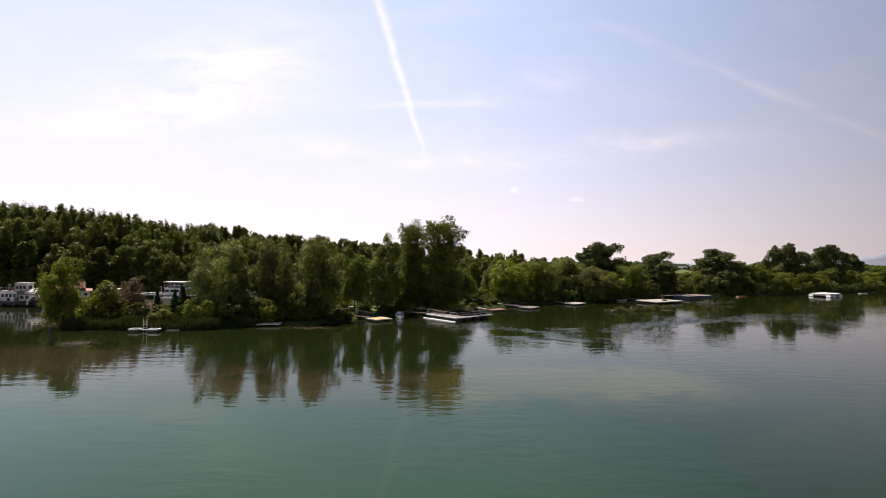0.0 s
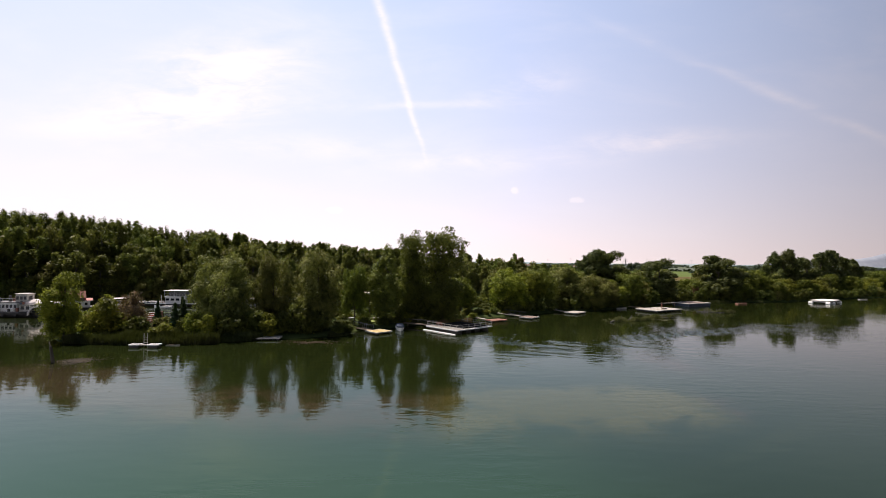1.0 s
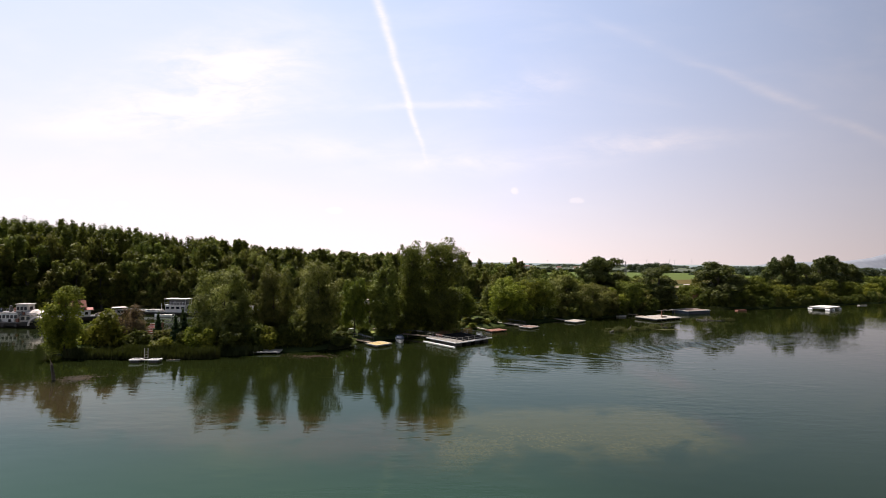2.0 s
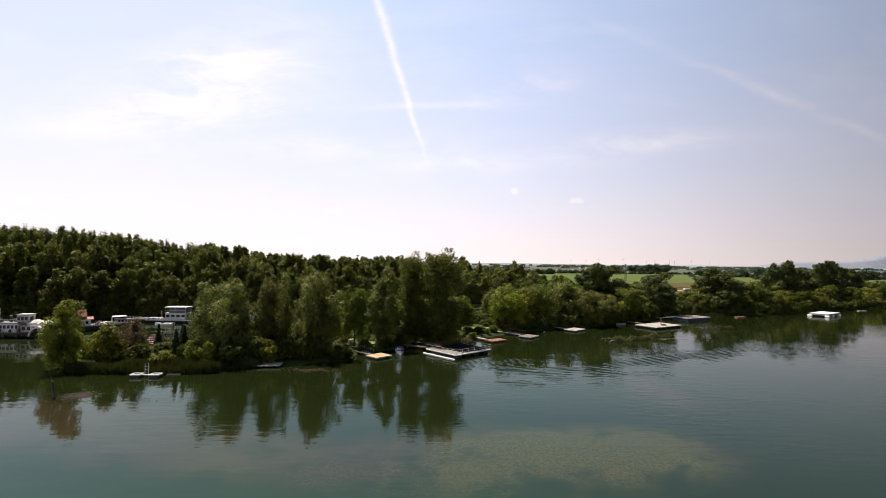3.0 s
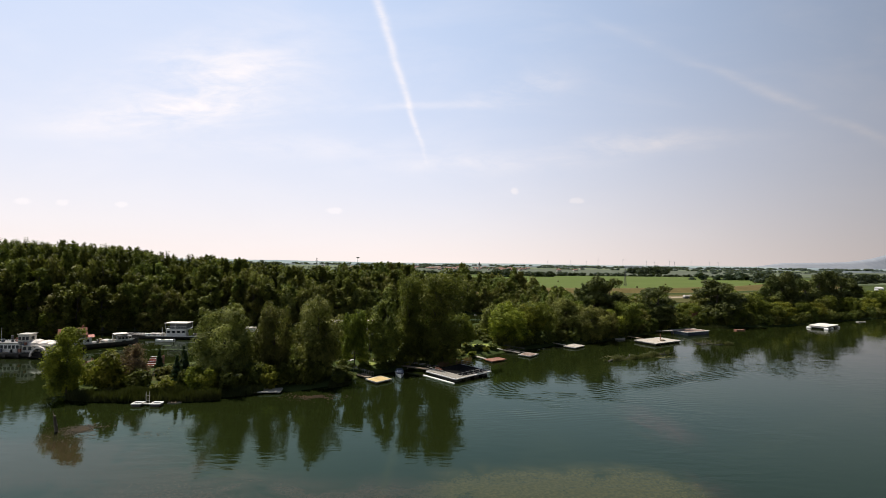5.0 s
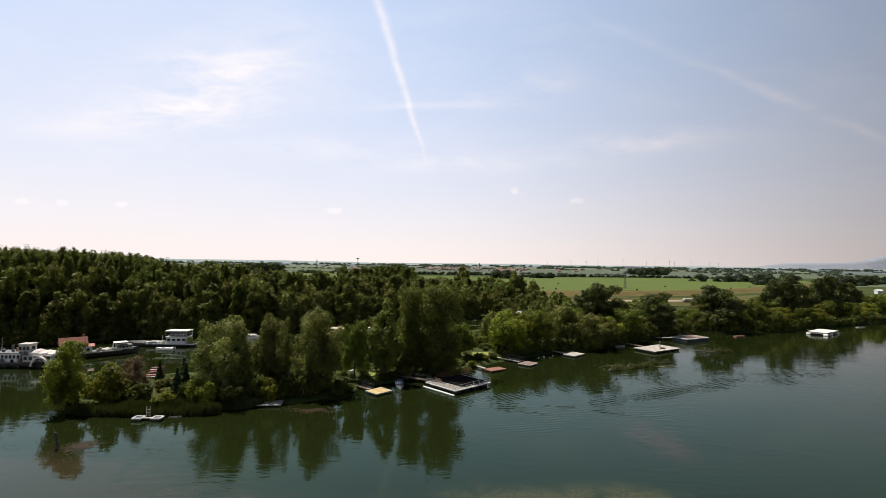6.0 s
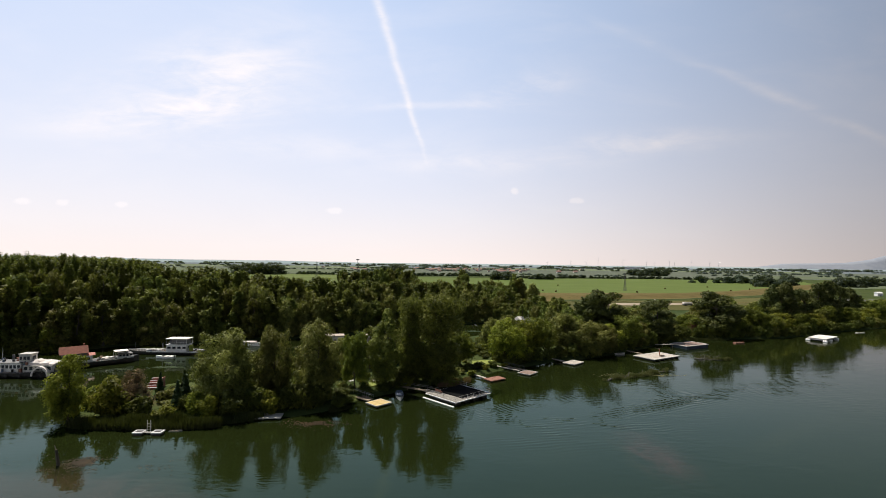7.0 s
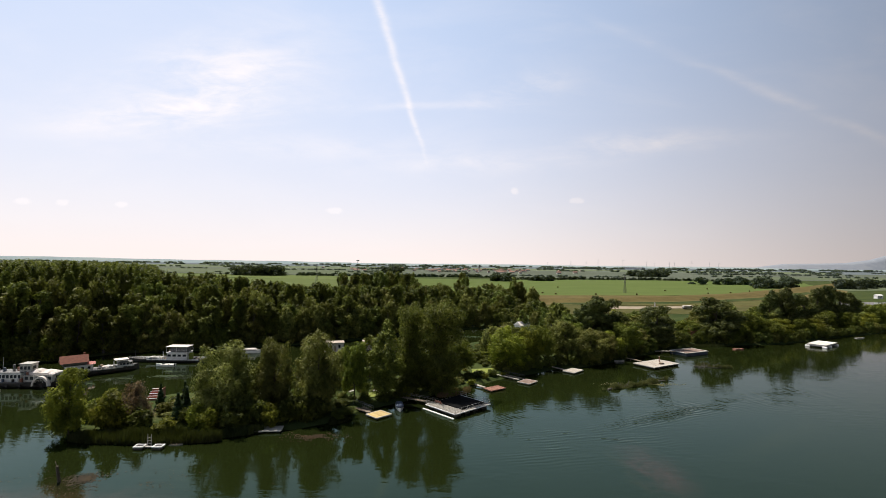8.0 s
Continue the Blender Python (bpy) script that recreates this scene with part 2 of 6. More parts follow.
CROP_PALE_HAZED = surface("hazed_pale_crop", (0.102, 0.124, 0.070), (0.128, 0.148, 0.088), 0.01, 0.95, 0.1, stain=(0.13, 0.125, 0.08))
HAZED_PLAIN = surface("hazed_plain", (0.116, 0.140, 0.148), (0.150, 0.168, 0.170), 0.002, 0.95, 0.0, stretch=(1, 5, 1))
STUBBLE = surface("dry_grass", (0.098, 0.076, 0.030), (0.135, 0.106, 0.042), 0.06, 0.95, 0.2, stain=(0.055, 0.058, 0.02))
SAND = surface("sandy_track", (0.30, 0.24, 0.17), (0.40, 0.33, 0.25), 0.1, 0.95, 0.2, stain=(0.12, 0.11, 0.05))
BARK = surface("bark", (0.05, 0.04, 0.03), (0.11, 0.09, 0.065), 1.5, 0.9, 0.6, stretch=(3, 3, 0.5))
PALE_BARK = surface("pale_bark", (0.07, 0.065, 0.05), (0.13, 0.12, 0.095), 1.5, 0.9, 0.5, stretch=(3, 3, 0.5))
WILLOW_LEAF = leafage("willow_leaf", (0.046, 0.053, 0.014), (0.275, 0.272, 0.068), 0.26)
POPLAR_LEAF = leafage("poplar_leaf", (0.034, 0.046, 0.010), (0.206, 0.226, 0.044), 0.28)
BROAD_LEAF = leafage("broad_leaf", (0.034, 0.048, 0.009), (0.196, 0.228, 0.032), 0.30)
BRIGHT_LEAF = leafage("bright_leaf", (0.050, 0.072, 0.010), (0.320, 0.355, 0.036), 0.34)
DEEP_LEAF = leafage("deep_leaf", (0.026, 0.036, 0.012), (0.125, 0.140, 0.042), 0.24)
SHADE_LEAF = leafage("shade_leaf", (0.030, 0.041, 0.010), (0.158, 0.176, 0.034), 0.26)
LIME_LEAF = leafage("lime_leaf", (0.058, 0.074, 0.012), (0.325, 0.330, 0.038), 0.34)
OLIVE_LEAF = leafage("olive_leaf", (0.042, 0.054, 0.012), (0.240, 0.258, 0.056), 0.28, 0.06)
DARK_LEAF = leafage("dark_leaf", (0.017, 0.036, 0.016), (0.042, 0.070, 0.027), 0.14)
DEAD_LEAF = leafage("dry_leaf", (0.150, 0.085, 0.050), (0.27, 0.175, 0.095), 0.2)
REED_LEAF = leafage("reed_leaf", (0.022, 0.034, 0.010), (0.062, 0.070, 0.026), 0.12)
# far leaves carry a blue-grey haze in their colour, the farthest most
HAZY_LEAF = leafage("hazed_far_leaf", (0.030, 0.045, 0.028), (0.052, 0.070, 0.042), 0.2)
HAZE_TINT_LEAF = leafage("haze_tint_leaf", (0.088, 0.113, 0.110), (0.125, 0.150, 0.140), 0.4)
# hills and last rise: the haze of the air is painted into their colour
HAZED_HILL = surface("hazed_hill", (0.235, 0.255, 0.295), (0.30, 0.315, 0.34), 0.002, 1.0, 0.0)
HAZED_RISE = surface("hazed_rise", (0.22, 0.27, 0.28), (0.28, 0.32, 0.31), 0.003, 1.0, 0.0, stretch=(1, 1, 8))
WHITE = surface("white_paint", (0.74, 0.72, 0.68), (0.83, 0.81, 0.78), 0.9, 0.55, 0.08, stain=(0.45, 0.37, 0.29))
OFFWHITE = surface("weathered_white", (0.40, 0.37, 0.33), (0.56, 0.53, 0.48), 1.2, 0.7, 0.15, stain=(0.22, 0.18, 0.14))
PALEROOF = surface("dirty_white_roof", (0.50, 0.46, 0.40), (0.72, 0.68, 0.62), 0.35, 0.8, 0.15, stain=(0.32, 0.27, 0.22))
CANVAS = surface("pale_canvas", (0.68, 0.60, 0.54), (0.80, 0.73, 0.67), 0.8, 0.8, 0.1)
HULL = surface("dark_hull", (0.016, 0.015, 0.015), (0.034, 0.030, 0.028), 0.8, 0.5, 0.1, stain=(0.12, 0.06, 0.035))
BLUEHULL = surface("blue_hull", (0.018, 0.030, 0.062), (0.032, 0.048, 0.085), 0.8, 0.5, 0.1, stain=(0.07, 0.07, 0.08))
GLASS = surface("dark_window_glass", (0.012, 0.016, 0.02), (0.025, 0.03, 0.034), 0.5, 0.12, 0.0)
REDROOF = surface("red_roof_tiles", (0.155, 0.048, 0.028), (0.225, 0.075, 0.042), 1.2, 0.85, 0.4, stain=(0.13, 0.055, 0.04))
REDPAINT = surface("red_paint", (0.42, 0.08, 0.045), (0.52, 0.12, 0.07), 1.2, 0.6, 0.1)
WOOD = surface("weathered_planks", (0.20, 0.15, 0.10), (0.33, 0.26, 0.19), 1.2, 0.85, 0.4, stain=(0.13, 0.10, 0.08), stretch=(1, 6, 1))
YELLOWWOOD = surface("new_yellow_planks", (0.50, 0.35, 0.13), (0.60, 0.45, 0.20), 0.8, 0.75, 0.3, stain=(0.74, 0.62, 0.38), stretch=(1, 6, 1))
REDWOOD = surface("red_brown_planks", (0.21, 0.085, 0.055), (0.32, 0.15, 0.10), 1.0, 0.8, 0.3, stretch=(1, 6, 1))
GREYWOOD = surface("grey_planks", (0.40, 0.36, 0.31), (0.52, 0.48, 0.42), 1.0, 0.85, 0.3, stain=(0.28, 0.24, 0.2), stretch=(1, 6, 1))
DULLWOOD = surface("dull_brown_planks", (0.20, 0.13, 0.10), (0.30, 0.21, 0.17), 1.0, 0.85, 0.3, stain=(0.13, 0.10, 0.08), stretch=(1, 6, 1))
DOCKWOOD = surface("dock_planks", (0.22, 0.20, 0.17), (0.34, 0.31, 0.27), 1.0, 0.85, 0.3, stain=(0.14, 0.12, 0.1), stretch=(1, 6, 1))
PALEDECK = surface("pale_deck_boards", (0.40, 0.35, 0.29), (0.52, 0.46, 0.40), 0.5, 0.8, 0.3, stain=(0.27, 0.22, 0.18), stretch=(1, 6, 1))
TARP = surface("black_tarpaulin", (0.006, 0.006, 0.006), (0.012, 0.012, 0.012), 1.0, 0.95, 0.4)
STEEL = surface("galvanised_steel", (0.42, 0.43, 0.44), (0.55, 0.56, 0.56), 2.0, 0.45, 0.05, 0.7)
DARKSTEEL = surface("dark_steel", (0.10, 0.10, 0.10), (0.16, 0.155, 0.15), 2.0, 0.55, 0.05, 0.4)
BLUECOVER = surface("blue_grey_cover", (0.05, 0.07, 0.12), (0.13, 0.16, 0.21), 1.0, 0.6, 0.2)
ROOFFELT = surface("tan_roofing", (0.42, 0.34, 0.27), (0.52, 0.43, 0.35), 1.0, 0.85, 0.2)
VILLAGEROOF = surface("faded_roof_tiles", (0.24, 0.13, 0.095), (0.32, 0.19, 0.14), 1.0, 0.85, 0.2)
PLASTER = surface("pale_plaster", (0.55, 0.50, 0.44), (0.66, 0.61, 0.54), 0.8, 0.85, 0.2, stain=(0.42, 0.38, 0.33))
WEED_LEAF = leafage("dry_weed", (0.075, 0.085, 0.026), (0.21, 0.205, 0.080), 0.15)
PADLEAF = leafage("floating_leaf", (0.020, 0.014, 0.005), (0.058, 0.038, 0.014), 0.1)
PONDWEED = leafage("pond_weed", (0.019, 0.034, 0.009), (0.047, 0.070, 0.022), 0.07)

# ---- mesh helpers ----


def link_mesh(name, me, material, parent=None, label="", at=None):
    ob = new(name, me)
    if material is not None and not me.materials:
        me.materials.append(material)
    if parent is not None:
        ob.parent = parent
    if at is not None:
        ob.matrix_basis = at
    return tagged(ob, label=label)


def part(name, bm, material, parent, label="", at=None):
    me = bpy.data.meshes.new(name)
    bm.to_mesh(me)
    bm.free()
    return link_mesh(name, me, material, parent, label, at)


def thing(name, m, label, category, group="", kind=""):
    root = new(name)
    root.empty_display_size = 0.5
    root.matrix_basis = m
    return tagged(root, label, category, group, kind)


def box(bm, x0, x1, y0, y1, z0, z1, bevel=0.0):
    """An upright box between the given faces; bevelled where asked."""
    r = bmesh.ops.create_cube(bm, size=1)
    for v in r["verts"]:
        v.co = Vector((x0 + (v.co.x + 0.5) * (x1 - x0), y0 + (v.co.y + 0.5) * (y1 - y0), z0 + (v.co.z + 0.5) * (z1 - z0)))
    if bevel:
        edges = list({e for v in r["verts"] for e in v.link_edges})
        bmesh.ops.bevel(bm, geom=edges, offset=bevel, segments=1, affect="EDGES")
    return bm


def boxed(*args, **more):
    return box(bmesh.new(), *args, **more)


def tube(bm, a, b, r0, r1=None, sides=6):
    """A tapered round bar from a to b."""
    a, b = Vector(a), Vector(b)
    r1 = r0 if r1 is None else r1
    turn = (b - a).to_track_quat("Z", "Y").to_matrix()
    rings = []
    for c, r in ((a, r0), (b, r1)):
        rings.append([bm.verts.new(c + turn @ Vector((r * math.cos(i * math.tau / sides), r * math.sin(i * math.tau / sides), 0))) for i in range(sides)])
    for i in range(sides):
        j = (i + 1) % sides
        bm.faces.new((rings[0][i], rings[0][j], rings[1][j], rings[1][i]))
    bm.faces.new(rings[0][::-1])
    bm.faces.new(rings[1])
    return bm


def prism(bm, outline, z0, z1, inset=0.0):
    """A slab over a flat outline; the lower rim may be drawn in."""
    n = len(outline)
    cx, cy = sum(p[0] for p in outline) / n, sum(p[1] for p in outline) / n
    low = [bm.verts.new((cx + (p[0] - cx) * (1 - inset), cy + (p[1] - cy) * (1 - inset), z0)) for p in outline]
    top = [bm.verts.new((p[0], p[1], z1)) for p in outline]
    for i in range(n):
        j = (i + 1) % n
        bm.faces.new((low[i], low[j], top[j], top[i]))
    bm.faces.new(low[::-1])
    bm.faces.new(top)
    return bm


def quads_mesh(name, corners):
    """A mesh of loose pieces from an array (pieces, corners, 3)."""
    n, c = corners.shape[:2]
    me = bpy.data.meshes.new(name)
    me.vertices.add(n * c)
    me.vertices.foreach_set("co", corners.reshape(-1).astype(np.float32))
    me.loops.add(n * c)
    me.loops.foreach_set("vertex_index", np.arange(n * c, dtype=np.int32))
    me.polygons.add(n)
    me.polygons.foreach_set("loop_start", np.arange(0, n * c, c, dtype=np.int32))
    me.update()
    me.validate()
    return me


# ---- the ground and the lake ----
SHORE = [(-900, 900), (-82, 300), (-81.5, 102), (-79, 98), (-75, 95), (-59, 93.5), (-49, 96), (-39, 101), (-31, 102), (-24, 107), (-20, 115), (-12, 121),
         (-4, 128.5), (7, 136), (17, 147), (30, 156), (38, 162.5), (52, 168), (68, 179), (97, 204), (119, 218),
         (130, 216), (160, 222), (205, 245), (241, 262), (420, 400), (760, 640), (3000, 1500)]
BACK = [(-900, 100), (-81.5, 100), (-79, 116), (-72, 127), (-60, 131), (-40, 147), (-20, 170), (0, 198), (20, 220), (38, 245), (60, 290), (3000, 3000)]
FAR = [(-900, -200), (-300, 40), (-220, 90), (-146, 158), (-135, 167), (-122, 182), (-99, 187), (-60, 205), (-30, 224), (0, 252), (22, 262), (38, 258), (60, 200), (3000, 0)]


def along(line, x):
    return np.interp(x, [p[0] for p in line], [p[1] for p in line])


def land(x, y):
    """How far inside the land a place lies, in metres (negative: in the water)."""
    strip = np.minimum(y - along(SHORE, x), along(BACK, x) - y)
    bank = np.minimum(y - along(FAR, x), y - along(SHORE, x) * (x > -82) - (x <= -82) * -1e4)
    pond = np.hypot((x - 425) / 45, (y - 470) / 28)
    inside = np.maximum(strip, bank)
    inside = np.where(pond < 1.0, -20 * (1 - pond), inside)
    return np.maximum(inside, -300 - y)


def rise(x, y):
    inside = land(x, y)
    lift = np.clip(inside * 0.45, -2.5, 0.75) + 0.12 * np.sin(x * 0.21 + 1) * np.sin(y * 0.17)
    return np.where(inside > 0, np.maximum(lift, 0.06), np.minimum(lift, -0.05))


def build_ground():
    def steps(lo, hi, fine, far_lo, far_hi):
        mid = list(np.arange(lo, hi, fine))
        out, d = [], fine
        p = lo
        while p > far_lo:
            d *= 1.25
            p -= d
            out.append(p)
        up, d, p = [], fine, mid[-1]
        while p < far_hi:
            d *= 1.25
            p += d
            up.append(p)
        return np.array(out[::-1] + mid + up)
    xs, ys = steps(-170, 262, 2.2, -4900, 4900), steps(86, 290, 2.0, -3000, 4700)
    gx, gy = np.meshgrid(xs, ys)
    gz = rise(gx, gy)
    co = np.stack([gx, gy, gz], -1).reshape(-1, 3)
    w, h = len(xs), len(ys)
    i = np.arange(w * h).reshape(h, w)
    faces = np.stack([i[:-1, :-1], i[:-1, 1:], i[1:, 1:], i[1:, :-1]], -1).reshape(-1, 4)
    me = bpy.data.meshes.new("ground")
    me.from_pydata(co.tolist(), [], faces.tolist())
    me.polygons.foreach_set("use_smooth", [True] * len(me.polygons))
    tagged(link_mesh("ground", me, EARTH), "uneven grassy ground of lake banks and plain", "ground", kind="structure")
    me = bpy.data.meshes.new("water")
    me.from_pydata([(-4900, -3000, 0), (4900, -3000, 0), (4900, 700, 0), (-4900, 700, 0)], [], [(0, 1, 2, 3)])
    tagged(link_mesh("water", me, WATER), "calm green lake with tree reflections and faint ripples", "lake", kind="structure")


build_ground()


def patch(name, outline, z, material, label, category):
    """A flat piece of field, lawn or track with an uneven rim."""
    pts = []
    for (ax, ay), (bx, by) in zip(outline, outline[1:] + outline[:1]):
        n = 10
        for i in range(n):
            f = i / n
            size = math.hypot(bx - ax, by - ay) * 0.012
            pts.append((ax + (bx - ax) * f + random.uniform(-size, size), ay + (by - ay) * f + random.uniform(-size, size)))
    tagged(part(name, prism(bmesh.new(), pts, z - 0.3, z), material, None), label, category, kind="structure")


patch("field", [(60, 520), (330, 560), (640, 800), (760, 1000), (480, 1065), (150, 1000), (30, 760)], 1.0, CROP, "broad bright green crop field on the plain", "field")
patch("field", [(-430, 545), (60, 512), (40, 760), (140, 1000), (-40, 1010), (-430, 900)], 0.96, CROP, "green crop field behind the wood", "field")
patch("field", [(-800, 1000), (-190, 900), (-170, 1060), (-300, 1120), (-900, 1180)], 1.0, MEADOW, "bright green meadow behind the poplar wood", "field")
patch("field", [(-420, 640), (-120, 620), (-40, 900), (-420, 900)], 1.0, MEADOW, "green meadow behind the wood", "field")
patch("field", [(-1900, 1190), (100, 1160), (1900, 1190), (4600, 4400), (-4600, 4400)], 0.92, HAZED_FARMLAND, "farmland reaching to the horizon, paled for haze", "field")
patch("field", [(-1600, 1300), (-300, 1250), (-100, 1700), (-1900, 2000)], 1.0, CROP_PALE_HAZED, "pale green far field", "field")
patch("field", [(850, 1250), (1500, 1300), (2000, 1700), (900, 1500)], 1.0, CROP_PALE_HAZED, "pale far field beyond the hedges", "field")
patch("field", [(600, 700), (830, 780), (980, 960), (830, 1000), (650, 830)], 1.0, CROP_PALE_HAZED, "pale green field beside the levee", "field")
patch("field", [(-2900, 2250), (2900, 2250), (4500, 4350), (-4500, 4350)], 0.97, HAZED_PLAIN, "far plain tinted blue-grey for haze", "field")
patch("field", [(-2500, 2300), (-400, 2100), (-200, 2900), (-2600, 3200)], 1.0, CROP_PALE_HAZED, "far field paled for haze", "field")
patch("field", [(100, 2300), (1800, 2200), (2300, 2900), (200, 3100)], 1.0, CROP_PALE_HAZED, "far field paled for haze", "field")


def levee():
    line = [(20, 430), (120, 455), (230, 490), (350, 560), (500, 690), (640, 810), (800, 960)]
    bm = bmesh.new()
    prev = None
    for i, (x, y) in enumerate(line):
        a, b = line[max(i - 1, 0)], line[min(i + 1, len(line) - 1)]
        d = Vector((b[0] - a[0], b[1] - a[1], 0)).normalized()
        s = Vector((d.y, -d.x, 0))
        ring = [bm.verts.new(Vector((x, y, z)) + s * o) for o, z in ((22, 0.5), (6, 3.6), (-6, 3.6), (-22, 0.5))]
        if prev:
            for j in range(3):
                bm.faces.new((prev[j], ring[j], ring[j + 1], prev[j + 1]))
        prev = ring
    tagged(part("levee", bm, STUBBLE, None), "long low flood bank of dry brown grass", "levee", kind="structure")


levee()
patch("field", [(60, 405), (330, 420), (460, 560), (640, 740), (600, 770), (330, 560), (60, 520)], 0.95, STUBBLE, "strips of dry brown grass below the flood bank", "field")
patch("field", [(100, 408), (300, 428), (380, 500), (240, 462), (100, 428)], 1.02, ROUGH, "strip of dull green rough grass", "field")
patch("field", [(80, 330), (330, 372), (330, 420), (60, 405)], 0.98, ROUGH, "rough dry grass before the flood bank", "field")
patch("field", [(100, 412), (232, 446), (355, 510), (505, 642), (498, 654), (346, 524), (228, 458), (100, 423)], 1.08, EARTH, "dark green strip along the flood bank", "field")
for shift in (9, 20):
    patch("field", [(112, 428 - shift), (236, 460 - shift), (352, 524 - shift), (420, 582 - shift), (416, 585 - shift), (348, 530 - shift), (232, 465 - shift), (112, 432 - shift)], 1.10, EARTH, "dark furrow of grass along the flood bank", "field")
patch("road", [(120, 372), (225, 392), (232, 412), (118, 392)], 1.1, SAND, "bare sandy track beside the flood bank", "road")
patch("field", [(-66, 352), (-16, 348), (-14, 376), (-64, 384)], 1.02, ROUGH, "strip of rough grass in a clearing of the wood", "field")
patch("lawn", [(-2, 143.5), (4, 144.5), (5, 150), (-1, 150)], 0.92, LAWN, "small sunlit mown lawn by the lake", "lawn")
patch("lawn", [(10, 150), (16, 152), (18, 160), (10, 158)], 0.92, LAWN, "small sunlit mown lawn by the lake", "lawn")
patch("lawn", [(-21, 123), (-16, 125), (-15, 129), (-20, 128)], 0.92, LAWN, "shaded mown lawn under the trees", "lawn")

# ---- trees ----


def clumps(lobes, count, leaf, stretch, droop, rng, ragged=0.38):
    """Leaf clumps on the outside of the lobes: an array of pointed triangles."""
    area = np.array([r[0] * r[2] for _, r in lobes])
    share = np.maximum((count * area / area.sum()).astype(int), 3)
    out = []
    for (c, r), n in zip(lobes, share):
        d = rng.normal(size=(n, 3))
        d[:, 2] = np.where(d[:, 2] < -1.1, -d[:, 2], d[:, 2])
        d /= np.linalg.norm(d, axis=1)[:, None]
        depth = 1 - np.abs(rng.normal(size=(n, 1))) * ragged + rng.normal(size=(n, 1)) * 0.06
        p = np.array(c) + d * np.array(r) * depth
        nrm = d + rng.normal(size=(n, 3)) * 0.28
        nrm /= np.linalg.norm(nrm, axis=1)[:, None]
        ref = rng.normal(size=(n, 3))
        ref[:, 2] -= droop * 2
        long = np.cross(nrm, np.cross(ref, nrm))
        long /= np.linalg.norm(long, axis=1)[:, None] + 1e-9
        side = np.cross(nrm, long)
        s = leaf * rng.uniform(0.6, 1.35, size=(n, 1))
        a, b = long * s * stretch, side * s * 0.62
        fold = nrm * s * 0.22
        out.append(np.stack([p - a * 0.8 - b, p - a * 0.6 + b - fold, p + a * 1.2], 1))
    return np.concatenate(out)


def trunk_mesh(height, radius, tips, rng, lean=0.03):
    bm = bmesh.new()
    pts = [Vector((0, 0, -0.6))]
    for i in range(1, 6):
        f = i / 5
        pts.append(Vector((rng.normal() * lean * height * f, rng.normal() * lean * height * f, height * 0.8 * f)))
    for i in range(5):
        r0, r1 = radius * (1 - 0.17 * i), radius * (1 - 0.17 * (i + 1))
        tube(bm, pts[i], pts[i + 1], r0, r1, 7)
    for c in tips:
        f = min(max(c[2] / height * 0.7, 0.2), 0.78)
        i = min(int(f / 0.8 * 5), 4)
        start = pts[i].lerp(pts[i + 1], 0.5)
        mid = start.lerp(Vector(c), 0.55) + Vector((0, 0, height * 0.03))
        tube(bm, start, mid, radius * 0.34, radius * 0.2, 5)
        tube(bm, mid, Vector(c), radius * 0.2, radius * 0.06, 4)
    return bm


def lobes_for(shape, h, w, rng):
    """The lobes of a crown h high and w wide, standing on the ground."""
    out = raw_lobes(shape, h, w, rng)
    if shape not in ("cone", "spire"):
        for c, r in list(out):
            for _ in range(3):
                d = rng.normal(size=3)
                d /= np.linalg.norm(d)
                d[2] = abs(d[2]) * 0.8 if shape != "willow" else d[2]
                s = rng.uniform(0.3, 0.5)
                out.append((tuple(c[i] + d[i] * r[i] * 0.95 for i in range(3)), tuple(q * s for q in r)))
    top = max(c[2] + r[2] * 0.92 for c, r in out)
    reach = sorted(math.hypot(c[0], c[1]) + r[0] * 0.9 for c, r in out)[int(len(out) * 0.96)]
    k, q = h / top, w / 2 / reach
    return [((c[0] * q, c[1] * q, c[2] * k), (r[0] * q, r[1] * q, r[2] * k)) for c, r in out]


